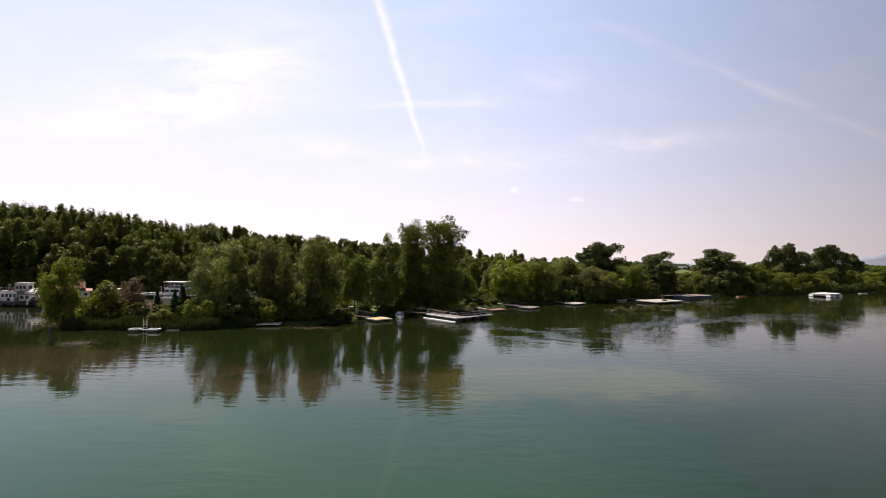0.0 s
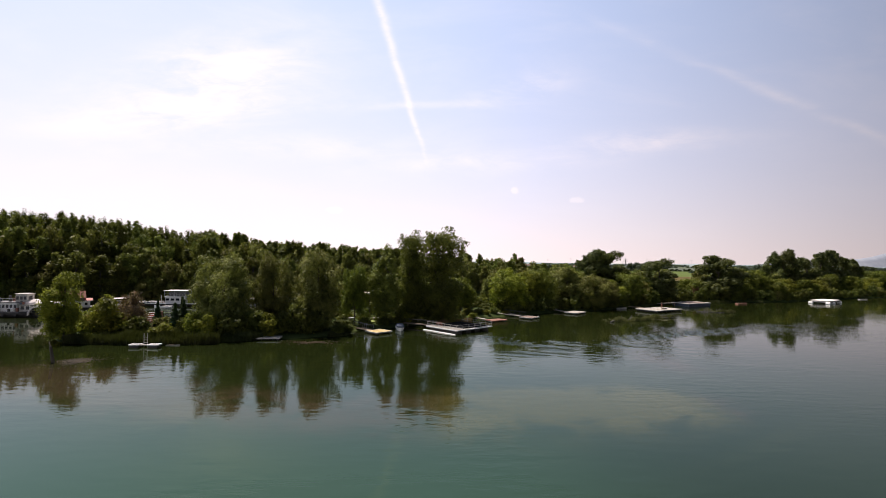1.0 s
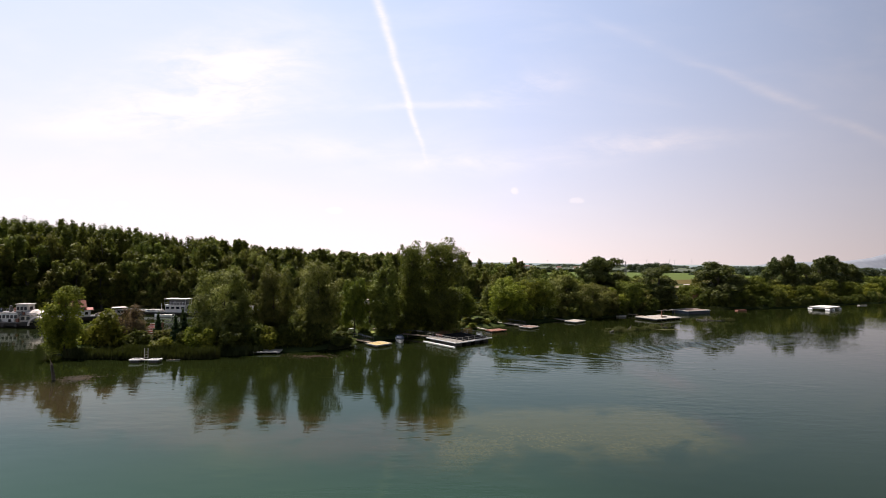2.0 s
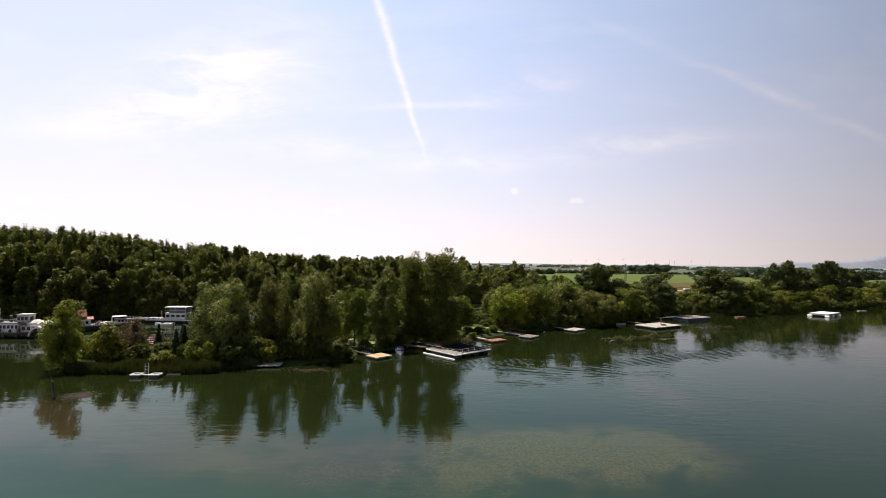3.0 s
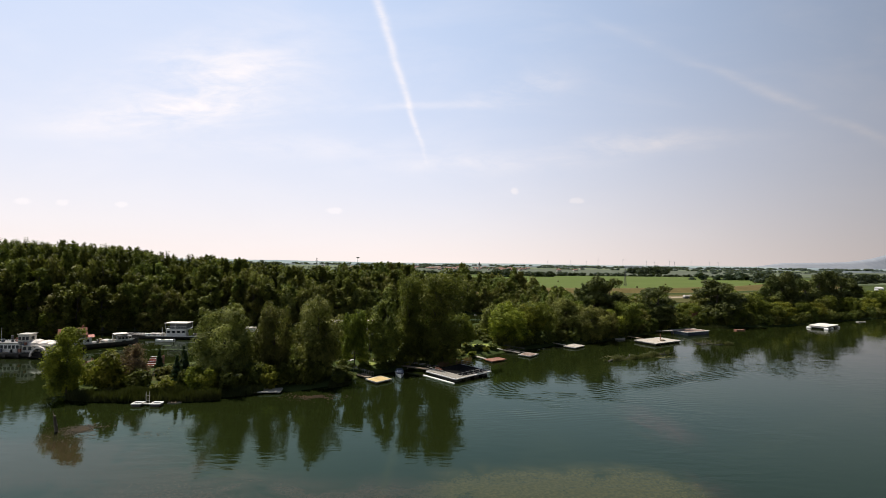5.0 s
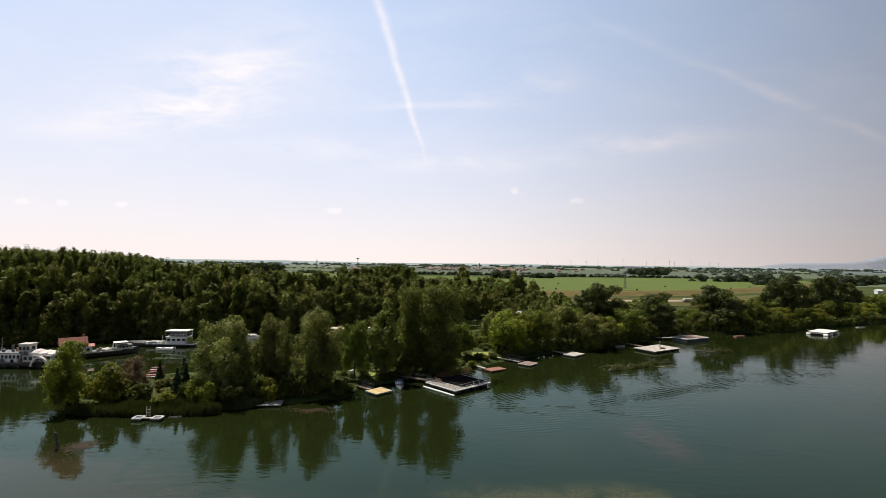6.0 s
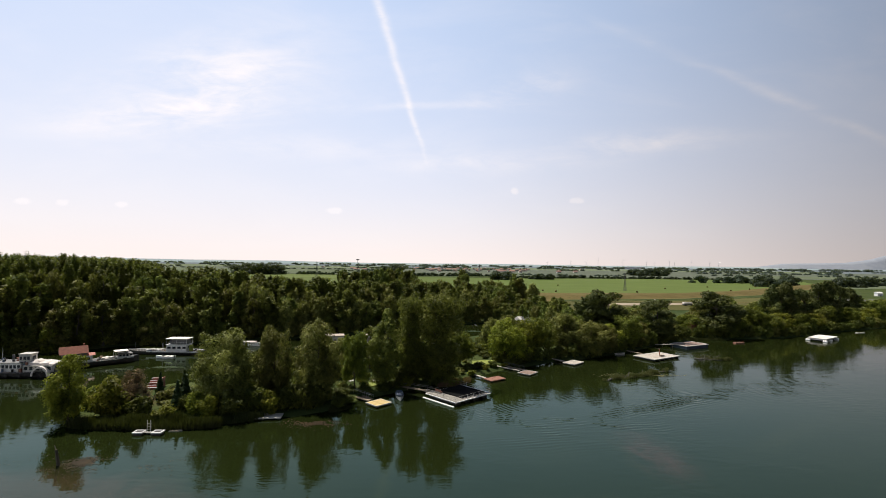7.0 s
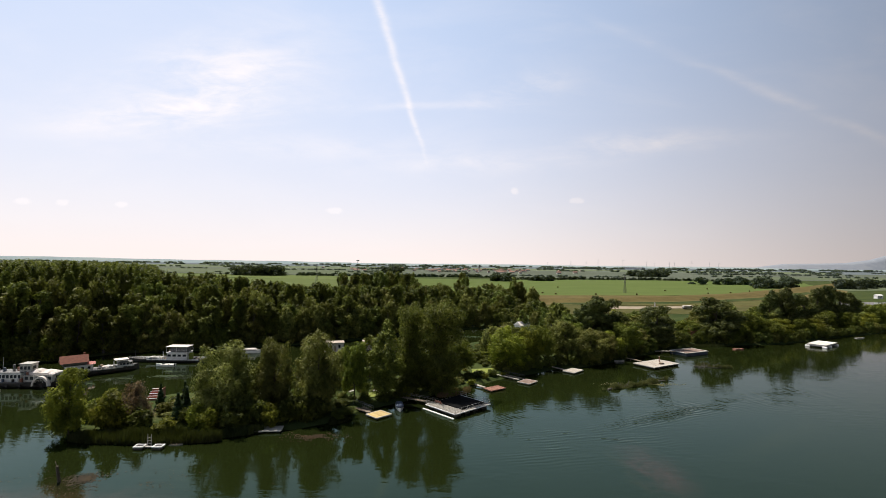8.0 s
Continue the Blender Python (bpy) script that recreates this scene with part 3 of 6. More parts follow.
def raw_lobes(shape, h, w, rng):
    out = []
    r = w / 2
    if shape == "willow":
        for i in range(46):
            f = rng.uniform(0.03, 0.93)
            reach = r * 0.86 * float(np.interp(f, [0, 0.25, 0.6, 0.82, 0.95], [0.42, 0.78, 1.0, 0.72, 0.25]))
            a, d = rng.uniform(0, math.tau), reach * math.sqrt(rng.uniform(0.25, 1))
            s = rng.uniform(0.15, 0.23) * w
            out.append(((d * math.cos(a), d * math.sin(a), f * h), (s, s, s * rng.uniform(1.1, 1.7))))
    elif shape == "poplar":
        for i in range(34):
            f = rng.uniform(0.12, 0.95)
            reach = r * (0.75 if 0.25 < f < 0.6 else 0.5) * (1.0 if f < 0.6 else max(1.15 - (f - 0.6) * 2.1, 0.12))
            a, d = rng.uniform(0, math.tau), reach * math.sqrt(rng.uniform(0.1, 1))
            s = rng.uniform(0.13, 0.2) * w * (1.1 - 0.35 * f)
            out.append(((d * math.cos(a), d * math.sin(a), f * h), (s, s, s * rng.uniform(1.3, 2.1))))
    elif shape == "tall":
        for i in range(66):
            f = rng.uniform(0.05, 0.93)
            reach = r * 0.82 * np.interp(f, [0, 0.2, 0.42, 0.66, 0.84, 0.95], [0.36, 0.42, 0.72, 1.0, 0.75, 0.2])
            a, d = rng.uniform(0, math.tau), reach * math.sqrt(rng.uniform(0.05, 1))
            s = rng.uniform(0.11, 0.18) * w
            out.append(((d * math.cos(a), d * math.sin(a), f * h), (s, s, s * rng.uniform(1.1, 1.7))))
        for i in range(13):
            out.append(((rng.normal() * w * 0.06, rng.normal() * w * 0.06, (0.06 + 0.064 * i) * h), (w * 0.2, w * 0.2, w * 0.24)))
    elif shape == "spire":
        for i in range(26):
            f = 0.2 + 0.76 * i / 25
            reach = r * 0.62 * min(1.22 - f, 0.7)
            a = i * 2.4 + rng.uniform(0, 1)
            s = r * rng.uniform(0.28, 0.44) * min(1.0, (1.21 - f) * 2.2)
            out.append(((reach * math.cos(a), reach * math.sin(a), f * h), (s, s, h * rng.uniform(0.07, 0.13))))
    elif shape == "forest":
        for i in range(26):
            f = rng.uniform(0.2, 0.95)
            reach = r * 0.78 * (1.0 if f < 0.6 else max(1 - (f - 0.6) * 1.9, 0.12))
            a, d = rng.uniform(0, math.tau), reach * math.sqrt(rng.uniform(0.15, 1))
            s = rng.uniform(0.10, 0.17) * w
            out.append(((d * math.cos(a), d * math.sin(a), f * h), (s, s, s * rng.uniform(1.9, 3.2))))
    elif shape == "wood":
        for i in range(32):
            f = rng.uniform(0.12, 0.93)
            reach = r * 0.84 * float(np.interp(f, [0.1, 0.35, 0.6, 0.8, 0.95], [0.7, 1.0, 0.95, 0.7, 0.25]))
            a, d = rng.uniform(0, math.tau), reach * math.sqrt(rng.uniform(0.2, 1))
            s = rng.uniform(0.10, 0.17) * w
            out.append(((d * math.cos(a), d * math.sin(a), f * h), (s, s, s * rng.uniform(1.2, 2.1))))
    elif shape == "cone":
        for i in range(16):
            f = (i + 0.5) / 16
            d = r * (1 - f) * 0.45
            a = i * 2.4
            s = max(r * (1.05 - f) * 0.75, 0.2)
            out.append(((d * math.cos(a), d * math.sin(a), f * h * 0.95), (s, s, h * 0.1)))
    else:
        low = 0.18 if shape == "round" else 0.0
        for i in range(32 if shape == "round" else 28):
            f = rng.uniform(low, 0.9)
            g = (f - 0.45) / 0.55 if f > 0.45 else (0.45 - f) / 0.52
            reach = r * 0.82 * math.sqrt(max(1 - g * g, 0.05))
            a, d = rng.uniform(0, math.tau), reach * math.sqrt(rng.uniform(0.2, 1))
            s = (rng.uniform(0.14, 0.23) if shape == "round" else rng.uniform(0.18, 0.27)) * w
            out.append(((d * math.cos(a), d * math.sin(a), f * h), (s, s, s * rng.uniform(0.8, 1.15))))
    return out


KINDS = {
    # shape, height, width, clumps, clump size, stretch, droop, leaf, bark, name, label, category
    "willow": ("willow", 19, 12, 27000, 0.18, 1.6, 0.8, WILLOW_LEAF, BARK, "willow_tree", "broad grey-green willow with drooping leafy branches on the bank", "tree"),
    "poplar": ("poplar", 25, 12, 16000, 0.26, 1.1, 0.1, POPLAR_LEAF, BARK, "poplar_tree", "tall dark green poplar with an upright ragged crown", "tree"),
    "tall": ("tall", 25, 12, 26000, 0.24, 1.1, 0.1, POPLAR_LEAF, BARK, "poplar_tree", "tall dark green poplar with a broad crown beside the dock", "tree"),
    "round": ("round", 15, 14, 14500, 0.28, 1.1, 0.2, BROAD_LEAF, BARK, "broadleaf_tree", "leafy green broadleaf tree with a dense round crown", "tree"),
    "bright": ("round", 15, 14, 14500, 0.27, 1.1, 0.1, BRIGHT_LEAF, BARK, "broadleaf_tree", "broad bright green tree leaning over the water", "tree"),
    "deep": ("round", 20, 13, 12000, 0.33, 1.1, 0.1, DEEP_LEAF, BARK, "broadleaf_tree", "tall dark green tree with an uneven leafy crown", "tree"),
    "darkpoplar": ("poplar", 22, 11, 11000, 0.30, 1.1, 0.1, DEEP_LEAF, BARK, "poplar_tree", "dark green poplar with an upright crown among its neighbours", "tree"),
    "lime": ("bush", 12, 8, 14000, 0.19, 1.1, 0.1, LIME_LEAF, BARK, "small_tree", "small yellow-green leafy tree at the water's edge", "tree"),
    "shrub": ("bush", 5, 5, 1400, 0.27, 1.2, 0.1, LIME_LEAF, BARK, "shrub", "yellow-green leafy shrub on the bank", "shrub"),
    "darkshrub": ("bush", 5, 6, 1400, 0.31, 1.2, 0.1, SHADE_LEAF, BARK, "shrub", "dense green bush on the bank", "shrub"),
    "silver": ("bush", 7, 7, 1300, 0.36, 1.4, 0.4, WILLOW_LEAF, BARK, "willow_shrub", "silvery green willow bush along the channel bank", "shrub"),
    "dead": ("poplar", 8, 5, 1500, 0.085, 1.9, -0.7, DEAD_LEAF, BARK, "dry_shrub", "half-dead reddish brown shrub with bare twigs", "shrub"),
    "thuja": ("cone", 7, 3.5, 4500, 0.22, 1.4, -0.6, DARK_LEAF, BARK, "conifer", "dark green pointed conifer in the garden", "tree"),
    "forest": ("forest", 30, 9, 3000, 0.45, 1.4, -0.3, POPLAR_LEAF, PALE_BARK, "forest_poplar", "tall slender poplar of a dense wood", "tree"),
    "spire": ("spire", 34, 8, 4600, 0.31, 1.6, -0.6, POPLAR_LEAF, PALE_BARK, "plantation_poplar", "narrow upright poplar in a close plantation", "tree"),
    "wood": ("wood", 22, 13, 2900, 0.52, 1.2, 0.1, OLIVE_LEAF, BARK, "woodland_tree", "dense green woodland tree among its neighbours", "tree"),
    "woodwillow": ("willow", 18, 13, 3400, 0.50, 1.5, 0.7, WILLOW_LEAF, BARK, "woodland_willow", "grey-green woodland willow with drooping branches", "tree"),
}
VARIANTS = {"willow": 3, "poplar": 2, "tall": 2, "round": 3, "bright": 2, "deep": 4, "darkpoplar": 3, "lime": 2, "shrub": 2, "darkshrub": 2, "silver": 2, "dead": 1, "thuja": 2, "forest": 5, "spire": 4, "wood": 4, "woodwillow": 3}
grown = {}


def plant(kind, x, y, height, width, group="", variant=None, turn=None):
    """A tree of that kind, height and width; alike trees share their meshes."""
    shape, h0, w0, count, leaf, stretch, droop, leaves, bark, name, label, category = KINDS[kind]
    variant = random.randrange(VARIANTS[kind]) if variant is None else variant
    turn = random.uniform(0, 360) if turn is None else turn
    z = float(rise(np.array(x), np.array(y))) - 0.05
    size = (width / w0, width / w0, height / h0)
    at = pose(x, y, max(z, -0.4), 0, 0, turn)
    if (kind, variant) in grown:
        first = grown[kind, variant]
        ratio = [a / b for a, b in zip(size, first.scale)]
        root = copy_thing(first, at @ Matrix.Diagonal((*ratio, 1)))
    else:
        rng = np.random.default_rng(sum(map(ord, kind)) * 10 + variant)
        lobes = lobes_for(shape, h0, w0, rng)
        root = thing(name, at, label, category)
        root.scale = size
        tips = [c for c, _ in lobes][: 5 if h0 < 9 else 7 if count < 4000 else 14]
        if kind == "dead":
            tips = [c for c, _ in lobes] + [(c[0] * 1.1 + 0.4, c[1] * 1.1, c[2] * 1.05) for c, _ in lobes]
        part("trunk", trunk_mesh(h0, max(h0 * 0.016, 0.07), tips, rng), bark, root)
        link_mesh("crown", quads_mesh("crown", clumps(lobes, count, leaf, stretch, droop, rng)), leaves, root)
        grown[kind, variant] = root
    return tagged(root, group=group)


def shore_trees():
    row = "trees along the lake bank"
    for kind, x, y, h, w in [
        ("lime", -75.2, 95.8, 13.6, 8.4), ("shrub", -69.5, 99, 8.4, 7.2), ("shrub", -66.5, 101, 4.6, 5.4), ("darkshrub", -63.5, 100, 4.0, 6),
        ("dead", -66.6, 103.4, 9.2, 6.4), ("dead", -69.4, 105, 8.2, 5.0), ("dead", -63.8, 102.6, 6.0, 4.6), ("dead", -65.4, 101.2, 6.4, 4.6), ("thuja", -57.0, 106, 7.2, 3.8), ("thuja", -59.5, 110, 7.4, 3.4), ("thuja", -70.6, 108, 7.6, 3.2), ("thuja", -57.5, 103.5, 6.6, 3.6), ("thuja", -66.0, 111.5, 6.4, 3.0),
        ("shrub", -52, 101, 5.0, 5.0), ("darkshrub", -55, 103, 3.6, 4.5),
        ("willow", -48.2, 106, 17.6, 13.8), ("shrub", -48.5, 99, 5, 5), ("darkshrub", -40, 103, 5, 6),
        ("willow", -38.8, 110, 17.9, 9.4), ("willow", -29.3, 112, 19.2, 12.6), ("darkshrub", -44, 100.5, 5.5, 7), ("darkshrub", -40.5, 103.5, 5, 6), ("darkshrub", -34, 105.5, 5, 6), ("darkshrub", -28.5, 107.5, 5, 6), ("darkshrub", -31, 106, 6, 6),
        ("shrub", -36.8, 102.5, 5, 4.5), ("round", -22.3, 122, 14.6, 8.4), ("poplar", -14.6, 124.5, 20.6, 11.5),
        ("tall", -8.4, 131, 24.8, 9.6), ("tall", 0.0, 130.5, 26.9, 14.0), ("shrub", -77, 98.5, 5, 5), ("shrub", -76, 104, 5, 6), ("darkshrub", -72, 103, 4, 6), ("darkshrub", -73, 109, 4, 6), ("darkshrub", -4, 132, 7, 8), ("darkshrub", -10, 128, 5, 6), ("round", 5.8, 150, 11.4, 10.5),
        ("bright", 21.6, 158, 14.6, 16), ("bright", 30, 164, 13.4, 13), ("darkshrub", 27, 161, 6, 9), ("darkshrub", 20, 158, 5, 6), ("round", 34.5, 168, 14.0, 13),
        ("willow", 45.6, 175, 15.0, 14), ("willow", 54, 172.5, 12.2, 14), ("round", 49, 180, 14, 13), ("deep", 62, 195, 21.5, 18.2), ("darkpoplar", 57, 194, 19.5, 13.0), ("deep", 70, 199, 21.5, 16.8), ("darkpoplar", 66, 202, 22.5, 14.2),
        ("round", 72.6, 187, 12.8, 14), ("lime", 66, 184, 10, 10), ("deep", 92.5, 204, 18.6, 17.2), ("willow", 60, 178, 11, 11),
        ("round", 117, 226, 9.5, 13), ("deep", 130, 225, 20.8, 24.1), ("round", 100, 214, 7, 8), ("darkshrub", 98, 209, 5, 8), ("darkshrub", 111.5, 217, 5.2, 5.5), ("darkshrub", 116.5, 219, 4.2, 5.0), ("shrub", 119.5, 220, 5.0, 5.0),
        ("round", 150, 231, 14.0, 18), ("round", 140, 225, 9, 10), ("round", 157, 227, 10, 12), ("darkpoplar", 171, 247, 23.5, 13.2), ("deep", 178, 249, 25.0, 15.7), ("darkpoplar", 185, 252, 22.0, 12.0), ("lime", 168, 234, 10, 11),
        ("darkpoplar", 191, 256, 21.0, 12.0), ("deep", 198, 259, 21, 13.4), ("round", 182, 239, 10, 12), ("lime", 192, 244, 9, 10), ("darkpoplar", 210, 265, 24, 13.2), ("deep", 217, 269, 25.5, 15.7), ("darkpoplar", 224, 272, 24.5, 12.0), ("round", 206, 255, 12, 13),
        ("darkpoplar", 233, 278, 22, 13.2), ("deep", 240, 283, 21, 15.7), ("darkpoplar", 249, 287, 17, 14.4), ("round", 224, 262, 11, 13), ("lime", 240, 267, 10, 11), ("round", 256, 281, 14, 16), ("round", 272, 291, 14, 17),
    ]:
        pick = random.Random(int(x * 37 + y * 11))
        plant(kind, x, y, h, w, row, pick.randrange(VARIANTS[kind]), pick.uniform(0, 360))
    # undergrowth and rear rows of the strip
    spots = random.Random(5)
    for i in range(150):
        x = spots.uniform(-20, 290)
        front, depth = float(along(SHORE, x)), spots.uniform(5, 30)
        y = front + 2 + depth * (1 if x > 30 else 1.3)
        if land(np.array(x), np.array(y)) < 1.5 or (x < 28 and y < 170) or abs(x / y - 0.495) < 0.022 or (abs(x / y - 0.169) < 0.028 and y > 183) or abs(x / y - 0.055) < 0.03:
            continue
        high = 7 + depth * 0.28 + spots.uniform(-2, 2)
        plant(spots.choice(("wood", "wood", "woodwillow", "silver")), x, y, min(high, 16), spots.uniform(8, 12), "trees of the lake strip")
    for x in np.arange(28, 285, 4.6):
        if 111 < x < 118:
            continue
        y = float(along(SHORE, x)) + spots.uniform(1.2, 3.0)
        plant(spots.choice(("darkshrub", "darkshrub", "darkshrub", "silver")), float(x), y, spots.uniform(3.0, 6.2), spots.uniform(4.2, 6.4), "bushes along the shore")


def forest():
    spots = random.Random(11)
    row = "poplars of the wood beyond the channel"
    deep = []
    y = 112.0
    while y < 400:
        gap = 6.6 if y < 250 else 9.5
        x = -300.0 if y > 250 else -245.0
        while x < 60:
            px, py = x + spots.uniform(-2.4, 2.4), y + spots.uniform(-2.4, 2.4)
            x += gap
            if land(np.array(px), np.array(py)) < 2 or py < along(FAR, px) + 2 or px < -0.95 * py - 8:
                continue
            side = px / py
            if py > 300 and side > -0.6:
                continue
            tall = np.interp(side, [-0.93, -0.69, -0.575, -0.457, -0.338, -0.22, -0.1, 0.04, 0.1, 0.15], [35.2, 34.6, 31.5, 28.8, 25.2, 23.8, 23, 22, 20, 16])
            inner = py - along(FAR, px)
            high = tall * ((0.52 if inner < 9 else 0.66 if inner < 17 else 0.8 if inner < 26 else 0.92) if side < -0.5 and inner < 36 else 0.68 if inner < 9 else 0.84 if inner < 18 else 0.98 if inner < 55 or side < -0.6 else 0.86) + (spots.uniform(-1.0, 0.7) if side < -0.52 else spots.uniform(-2.5, 1.2))
            if inner > 62:
                if spots.random() < 0.9:
                    deep.append((px, py, float(high), spots.uniform(8, 12)))
                continue
            if side < -0.52 and inner > 26:
                kind = "spire"
            else:
                kind = spots.choice(("forest", "wood", "woodwillow") if inner < 22 else ("forest", "forest", "wood"))
            wide = min({"spire": 8.8, "forest": 9.2}.get(kind, 12.0) * spots.uniform(0.85, 1.15), high * 0.58)
            plant(kind, px, py, float(high), wide, row)
        y += gap
    rng = np.random.default_rng(77)
    mass = []
    for px, py, high, wide in deep:
        lobes = [((px + c[0], py + c[1], c[2]), r) for c, r in lobes_for("spire", high, wide * 0.85, rng) if c[2] > high * 0.45]
        mass.append(clumps(lobes, 850, 0.48, 1.6, -0.6, rng))
    tagged(link_mesh("forest_canopy", quads_mesh("forest_canopy", np.concatenate(mass)), POPLAR_LEAF), "dense green canopy of the poplar wood behind its edge", "forest", kind="stuff")
    for x in np.arange(-200, 36, 3.8):
        y = float(along(FAR, x)) + spots.uniform(4, 9)
        plant(spots.choice(("wood", "woodwillow", "wood")), float(x), y, spots.uniform(9, 15), spots.uniform(8, 11), "trees at the edge of the wood")
    for x in np.arange(-190, 36, 5.0):
        y = float(along(FAR, x)) + spots.uniform(0.8, 3)
        plant(spots.choice(("silver", "silver", "darkshrub")), float(x), y, spots.uniform(3, 8), spots.uniform(5, 8), "bushes along the channel")
    for i in range(34):
        x = spots.uniform(-168, -92)
        y = float(along(FAR, x)) + spots.uniform(1, 7)
        plant(spots.choice(("silver", "silver", "shrub", "darkshrub")), x, y, spots.uniform(4, 9), spots.uniform(5, 8), "bushes along the channel")


def far_belt(name, line, spacing, height, label, seed, depth=25, leaf=1.6, count=70, leaves=None, wide=0.5, broken=False):
    """A far row of trees or a copse, as one mass of leaf clumps."""
    rng = np.random.default_rng(seed)
    out = []
    for (ax, ay), (bx, by) in zip(line, line[1:]):
        n = max(int(math.hypot(bx - ax, by - ay) / spacing), 1)
        for i in range(n):
            f = (i + rng.uniform(0, 1)) / n
            x, y = ax + (bx - ax) * f, ay + (by - ay) * f + rng.uniform(-depth, depth)
            if broken and noise.noise(Vector((x * 0.006, y * 0.01, seed))) < 0.02:
                continue
            h = height * rng.uniform(0.55, 1.15)
            lobes = [((x + rng.normal() * h * 0.3, y + rng.normal() * h * 0.3, h * (0.12 + 0.16 * j)), (h * wide, h * 0.5, h * 0.3)) for j in range(5)]
            out.append(clumps(lobes, count * (2 if leaves else 4), leaf * (1.0 if leaves else 1.2), 1.1, 0.1, rng))
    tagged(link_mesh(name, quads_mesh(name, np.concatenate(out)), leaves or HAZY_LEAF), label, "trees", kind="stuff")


def far_wood():
    """The second belt of trees beyond the wood, and a strip of rough grass before it."""
    spots = random.Random(31)
    for i in range(22):
        x = -92 + 68 * (i + spots.random()) / 22
        plant(spots.choice(("forest", "wood", "wood")), x, spots.uniform(405, 432), spots.uniform(23, 27.5), spots.uniform(10, 13), "trees beyond the wood")
    for i in range(22):
        x = -28 + 100 * (i + spots.random()) / 22
        plant(spots.choice(("wood", "woodwillow", "wood")), x, spots.uniform(372, 402), spots.uniform(15, 19.5), spots.uniform(10, 13), "trees beyond the wood")
    for x, y, h, w in ((17, 412, 27.5, 13), (19, 405, 24, 11), (60, 400, 24.0, 11), (64, 396, 21, 10)):
        plant("wood", x, y, h, w, "trees beyond the wood")


shore_trees()
forest()
far_wood()
far_belt("far_trees", [(150, 1000), (300, 1075), (480, 1085), (700, 1060)], 7, 7, "dark hedge of trees behind the green field", 1, 8, 1.2, 60)
far_belt("far_trees", [(470, 880), (580, 890)], 13, 14, "row of field trees at the edge of the crop", 2, 14, 1.3, 170)
far_belt("far_trees", [(505, 770), (580, 780)], 7, 17, "leafy copse by the flood bank", 3, 22, 1.3, 260)
far_belt("far_trees", [(630, 770), (690, 790), (800, 860)], 14, 15, "trees along the flood bank", 4, 18, 1.3, 170)
far_belt("far_trees", [(555, 1390), (655, 1390)], 6, 22, "far dark copse on the plain", 5, 30, 1.6, 150)
far_belt("far_trees", [(-470, 1080), (-420, 1085), (-370, 1085)], 5, 24, "far dark wood on the plain", 6, 24, 1.5, 170)
far_belt("far_trees", [(-340, 1110), (-100, 1120), (140, 1130)], 7, 8, "far hedge across the plain", 7, 8, 1.3, 60)
far_belt("far_trees", [(-190, 1500), (-130, 1500)], 6, 20, "far dark copse on the plain", 8, 30, 1.7, 120)
far_belt("far_trees", [(95, 920), (130, 925)], 5, 17, "far copse before the village", 9, 14, 1.3, 170)
far_belt("far_trees", [(180, 960), (225, 965)], 6, 12, "low copse behind the green field", 12, 10, 1.3, 120)
far_belt("far_trees", [(-900, 1130), (-480, 1120)], 22, 6, "sparse far hedge", 10, 10, 1.3, 60)
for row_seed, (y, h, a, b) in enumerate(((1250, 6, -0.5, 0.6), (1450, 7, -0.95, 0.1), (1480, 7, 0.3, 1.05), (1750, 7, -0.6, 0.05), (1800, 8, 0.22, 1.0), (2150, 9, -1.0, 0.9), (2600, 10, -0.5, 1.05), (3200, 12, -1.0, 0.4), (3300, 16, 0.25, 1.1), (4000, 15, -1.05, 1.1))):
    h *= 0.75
    far_belt("far_trees", [(a * y, y + 60), ((a * 2 + b) / 3 * y, y), ((a + b * 2) / 3 * y, y + 40), (b * y, y)], 9 + y / 400, h, "line of far trees and hedges tinted for haze", 20 + row_seed, y * 0.012, h * 0.6, 34, HAZE_TINT_LEAF, 1.7, True)


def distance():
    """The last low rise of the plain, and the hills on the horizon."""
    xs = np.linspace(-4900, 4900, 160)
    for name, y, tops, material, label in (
        ("backdrop", 4550, np.interp(xs, [-4900, -3000, -500], [50, 34, 19]) + 2.0 * np.sin(xs * 0.003) + 1.2 * np.sin(xs * 0.011), HAZED_RISE, "low rise of the distant plain, haze in its colour"),
        ("backdrop", 4620, np.interp(xs, [2600, 3000, 3300, 3600, 3900, 4150, 4300, 4600, 4900], [0, 16, 60, 66, 74, 108, 150, 172, 172]), HAZED_HILL, "hills on the horizon coloured blue-grey for haze"),
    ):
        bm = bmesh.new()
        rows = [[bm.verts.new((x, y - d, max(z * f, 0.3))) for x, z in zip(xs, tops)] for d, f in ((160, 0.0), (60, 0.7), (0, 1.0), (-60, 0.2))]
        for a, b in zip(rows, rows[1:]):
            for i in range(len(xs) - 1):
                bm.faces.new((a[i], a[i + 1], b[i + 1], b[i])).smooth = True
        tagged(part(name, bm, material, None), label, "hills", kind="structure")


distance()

# ---- undergrowth of the strip ----


